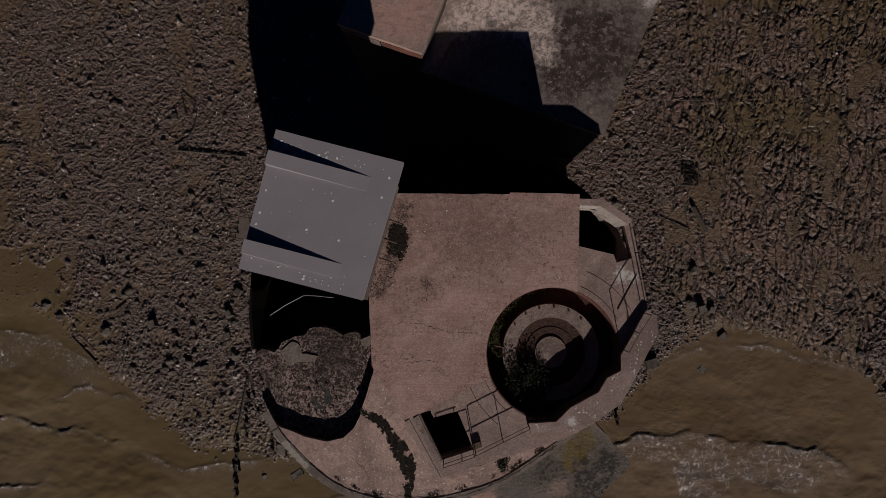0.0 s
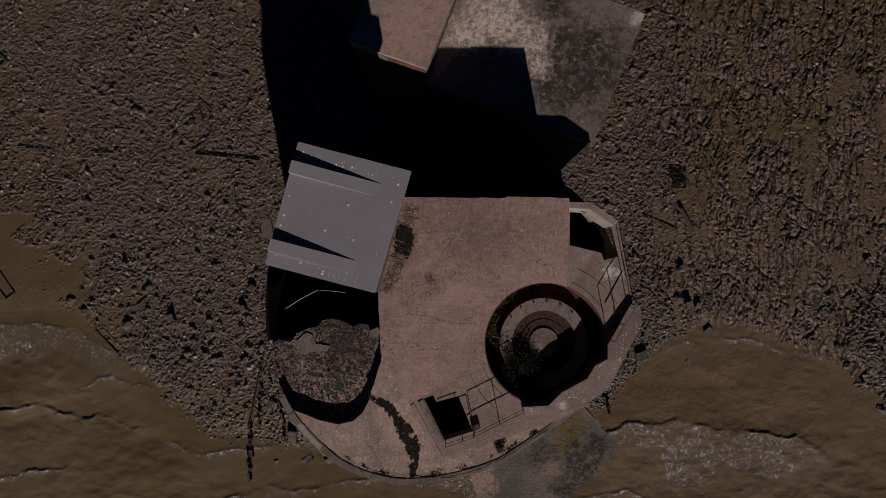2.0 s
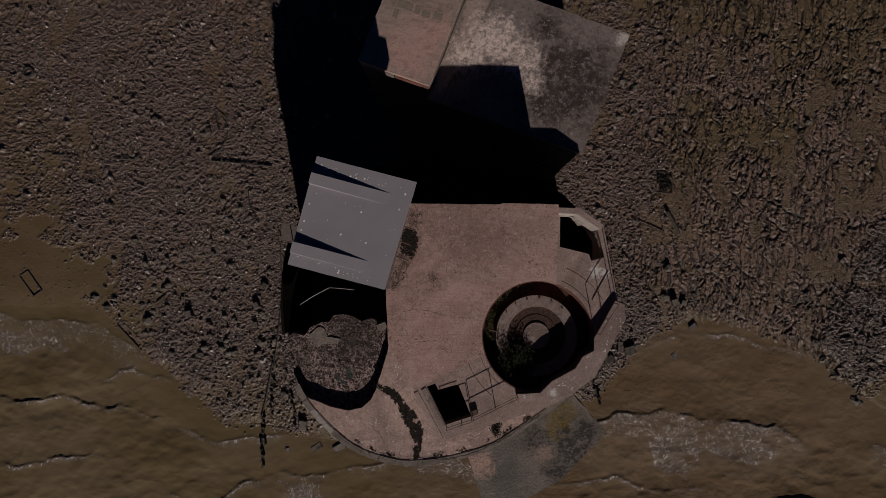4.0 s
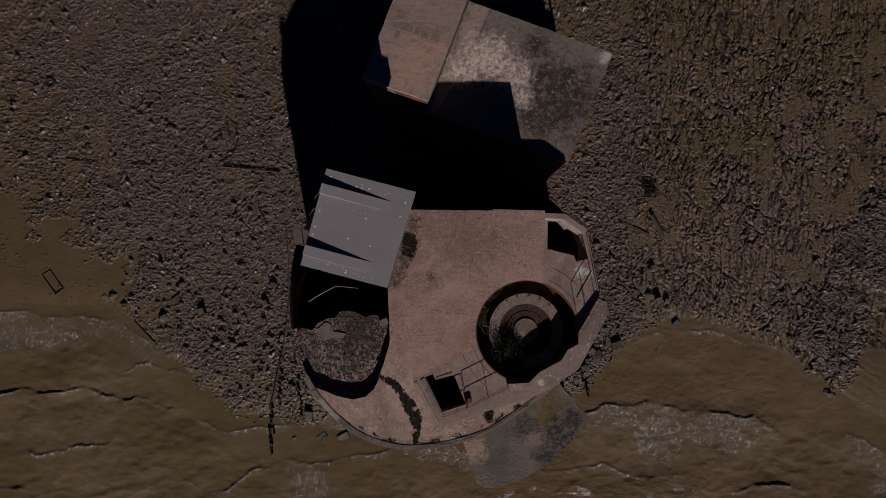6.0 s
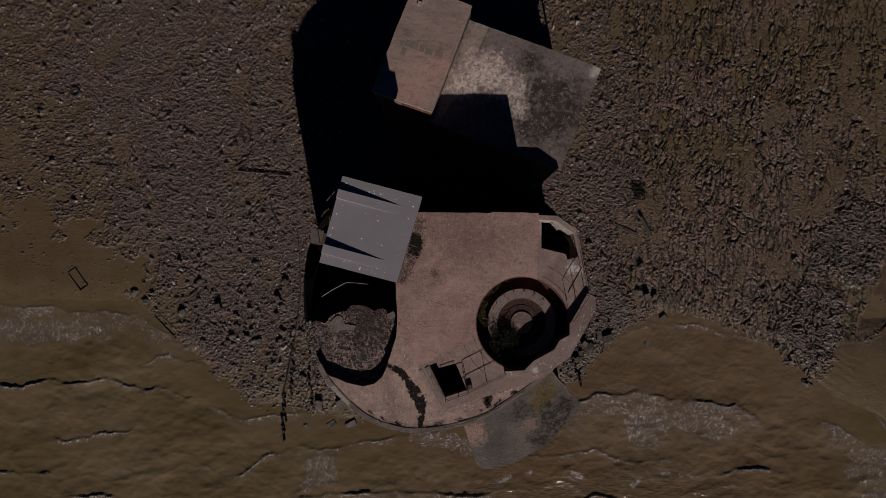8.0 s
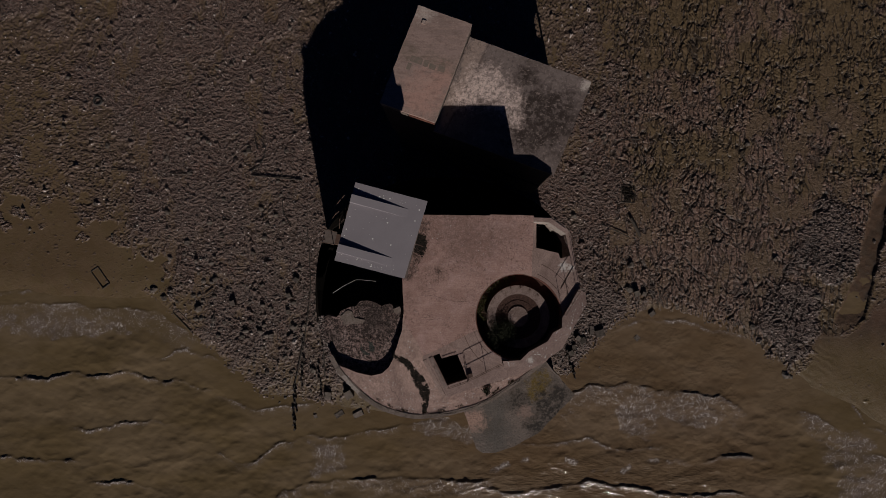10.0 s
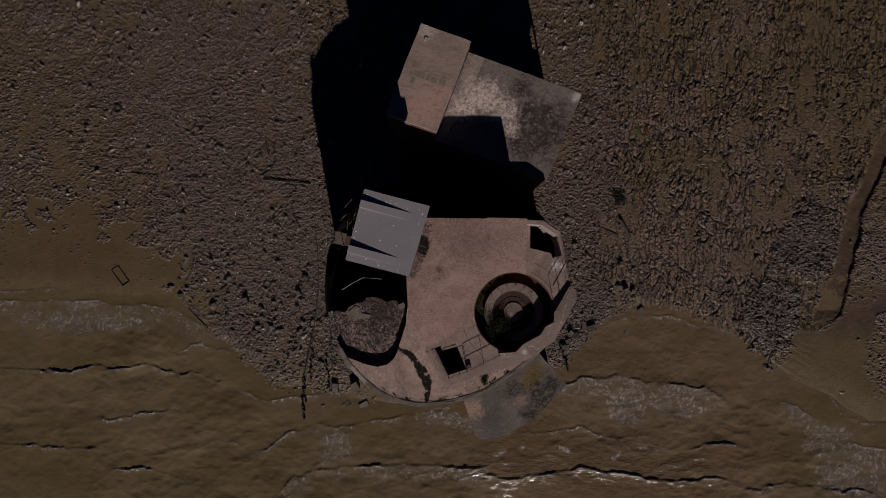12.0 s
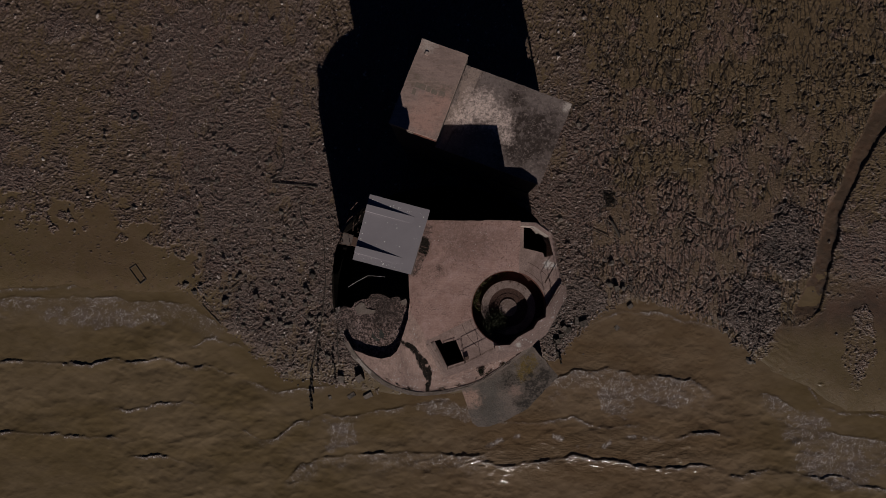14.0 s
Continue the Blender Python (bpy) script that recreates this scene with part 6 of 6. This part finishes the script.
beam("stick", [(-24.63, -5.61, 0.2), (-25.01, -7.57, 0.15)], 0.05, old_timber, "dark waterlogged stick on the mud", "stick")
beam("stick", [(-25.62, -3.94, 0.2), (-24.82, -3.41, 0.25)], 0.05, old_timber, "dark waterlogged stick on the mud", "stick")
beam("log", [(17.63, 4.49, 0.25), (18.2, 3.5, 0.22), (18.63, 2.66, 0.12)], 0.15, old_timber, "thick dark waterlogged log on the mud", "log")
beam("log", [(16.33, 12.46, 0.12), (18.53, 12.56, 0.06)], 0.04, old_timber, "thin dark log on the mud", "log")


def timber_frame(name, corners, label, open_end=False):
    """A rectangular frame of old planks lying on the mud."""
    cx, cy = sum(p[0] for p in corners) / 4, sum(p[1] for p in corners) / 4
    root = thing(name, label, "frame", at=(cx, cy, float(ground_z(cx, cy)) - 0.02))
    for i in range(3 if open_end else 4):
        (x0, y0), (x1, y1) = corners[i], corners[(i + 1) % 4]
        length, turn = math.dist((x0, y0), (x1, y1)), math.degrees(math.atan2(y1 - y0, x1 - x0))
        part("plank", box(bmesh.new(), pose((x0 + x1) / 2 - cx, (y0 + y1) / 2 - cy, -0.05, 0, 0, turn), length + 0.05, 0.07, 0.14, 0.012), old_timber, root)
    return root


timber_frame("timber_frame", [(-36.95, -1.07), (-37.66, -1.55), (-36.36, -3.27), (-35.7, -2.75)], "dark rectangular timber frame sunk in silt")
timber_frame("timber_frame", [(-26.29, -7.54), (-28.77, -5.19), (-29.09, -5.62), (-27.0, -7.73)], "long narrow timber frame lying in silt", True)
timber_frame("timber_frame", [(16.75, 7.86), (18.1, 7.74), (18.1, 6.07), (16.75, 6.15)], "square dark timber frame full of weed")

clumps("weed_bed", [(16.85, 7.7), (18.0, 7.6), (18.0, 6.2), (16.85, 6.25)], 0.08, 170, 0.08, 0.25, moss_clump, "black weed filling a timber frame on the mud", "weed", 41, 0.03, 0.5)
# old tyre
bm = bmesh.new()
loop = [(0.4 * math.cos(k * math.tau / 28), 0.4 * math.sin(k * math.tau / 28)) for k in range(28)]
rows = [[bm.verts.new(((0.4 + 0.1 * math.cos(j * math.tau / 8)) * math.cos(k * math.tau / 28), (0.4 + 0.1 * math.cos(j * math.tau / 8)) * math.sin(k * math.tau / 28), 0.1 * math.sin(j * math.tau / 8))) for j in range(8)] for k in range(28)]
for k in range(28):
    for j in range(8):
        bm.faces.new((rows[k][j], rows[(k + 1) % 28][j], rows[(k + 1) % 28][(j + 1) % 8], rows[k][(j + 1) % 8]))
tyre = tagged(mesh_object("tyre", bm, rubber), "old black tyre half sunk in silt", "tyre")
tyre.location = (-37.4, 16.2, 0.06)


def groyne(x0, y0, x1, y1, label):
    """A row of rotten timber piles with planks between."""
    root = thing("groyne", label, "groyne", "timber groynes", at=(x0, y0, 0))
    n = max(3, int(math.dist((x0, y0), (x1, y1)) / 0.42))
    turn = math.degrees(math.atan2(y1 - y0, x1 - x0))
    for i in range(n + 1):
        t = i / n
        x, y = (x1 - x0) * t + scatter.gauss(0, 0.07), (y1 - y0) * t
        h = scatter.uniform(0.12, 0.42)
        part("post", tube(bmesh.new(), [(x, y, -0.4), (x + scatter.gauss(0, 0.06), y + scatter.gauss(0, 0.06), h)], scatter.uniform(0.08, 0.14), 7), old_timber, root)
        if i < n and scatter.random() < 0.6:
            part("plank", box(bmesh.new(), pose(x + (x1 - x0) / n / 2, y + (y1 - y0) / n / 2, -0.1, 0, 0, turn + scatter.gauss(0, 6)), 0.5, 0.07, scatter.uniform(0.18, 0.32)), old_timber, root)
    return root


groyne(-16.22, -13.2, -16.24, -17.3, "rotten timber groyne running into the water")
groyne(-15.53, -7.5, -15.53, -12.9, "rotten timber groyne beside the fort")
groyne(-13.9, -10.6, -13.5, -13.9, "short rotten timber groyne below the fort")
groyne(11.3, -9.0, 12.2, -11.7, "dark timber piles below the fort")


# small stones past counting: one sheet of pieces
def scatter_stones():
    rng = np.random.RandomState(5)
    base = bmesh.new()
    bmesh.ops.create_cone(base, segments=5, radius1=0.5, radius2=0.22, depth=0.55, cap_ends=True)
    bmesh.ops.triangulate(base, faces=base.faces[:])
    bv = np.array([v.co[:] for v in base.verts])
    bf = np.array([[v.index for v in f.verts] for f in base.faces])
    base.free()
    n = 320000
    x, y = rng.uniform(-50, 50, n), rng.uniform(-18, 31, n)
    shore, sea, stony, bed, side, silt, smooth, red = ground_fields(x, y)
    west = (x < -6) & (x > -50)
    chance = 0.12 * stony + 0.16 * west * (1 - silt) * step_up(fbm(x * 0.5, y * 0.5, 71), 0.35, 0.6) + 0.02 * (1 - silt)
    inside = ((x / 11.0) ** 2 + ((y + 2.8) / 9.4) ** 2) < 1
    keep = (rng.rand(n) < chance) & ~inside & (sea < 0.6)
    x, y, stony = x[keep], y[keep], stony[keep]
    n = len(x)
    size = np.clip(rng.lognormal(-2.15, 0.45, n), 0.05, 0.5)
    s = size[:, None] * rng.uniform(0.7, 1.3, (n, 3)) * [1, 1, 0.8]
    a = rng.uniform(0, 6.3, n)
    v = bv[None] * rng.uniform(0.75, 1.2, (n, len(bv), 1)) * s[:, None]
    vx = v[..., 0] * np.cos(a)[:, None] - v[..., 1] * np.sin(a)[:, None] + x[:, None]
    vy = v[..., 0] * np.sin(a)[:, None] + v[..., 1] * np.cos(a)[:, None] + y[:, None]
    vz = v[..., 2] + (ground_z(x, y) + 0.1 * size)[:, None]
    co = np.stack([vx, vy, vz], -1).reshape(-1, 3)
    f = (bf[None] + (np.arange(n) * len(bv))[:, None, None]).reshape(-1, 3)
    me = bpy.data.meshes.new("stones")
    me.vertices.add(len(co))
    me.vertices.foreach_set("co", co.astype(np.float32).ravel())
    me.loops.add(f.size)
    me.loops.foreach_set("vertex_index", f.astype(np.int32).ravel())
    me.polygons.add(len(f))
    me.polygons.foreach_set("loop_start", np.arange(0, f.size, 3, dtype=np.int32))
    me.update(calc_edges=True)
    me.materials.append(weedy_stone)
    return tagged(new("stones", me), "loose dark stones strewn over the mud", "stones", kind="stuff")


scatter_stones()
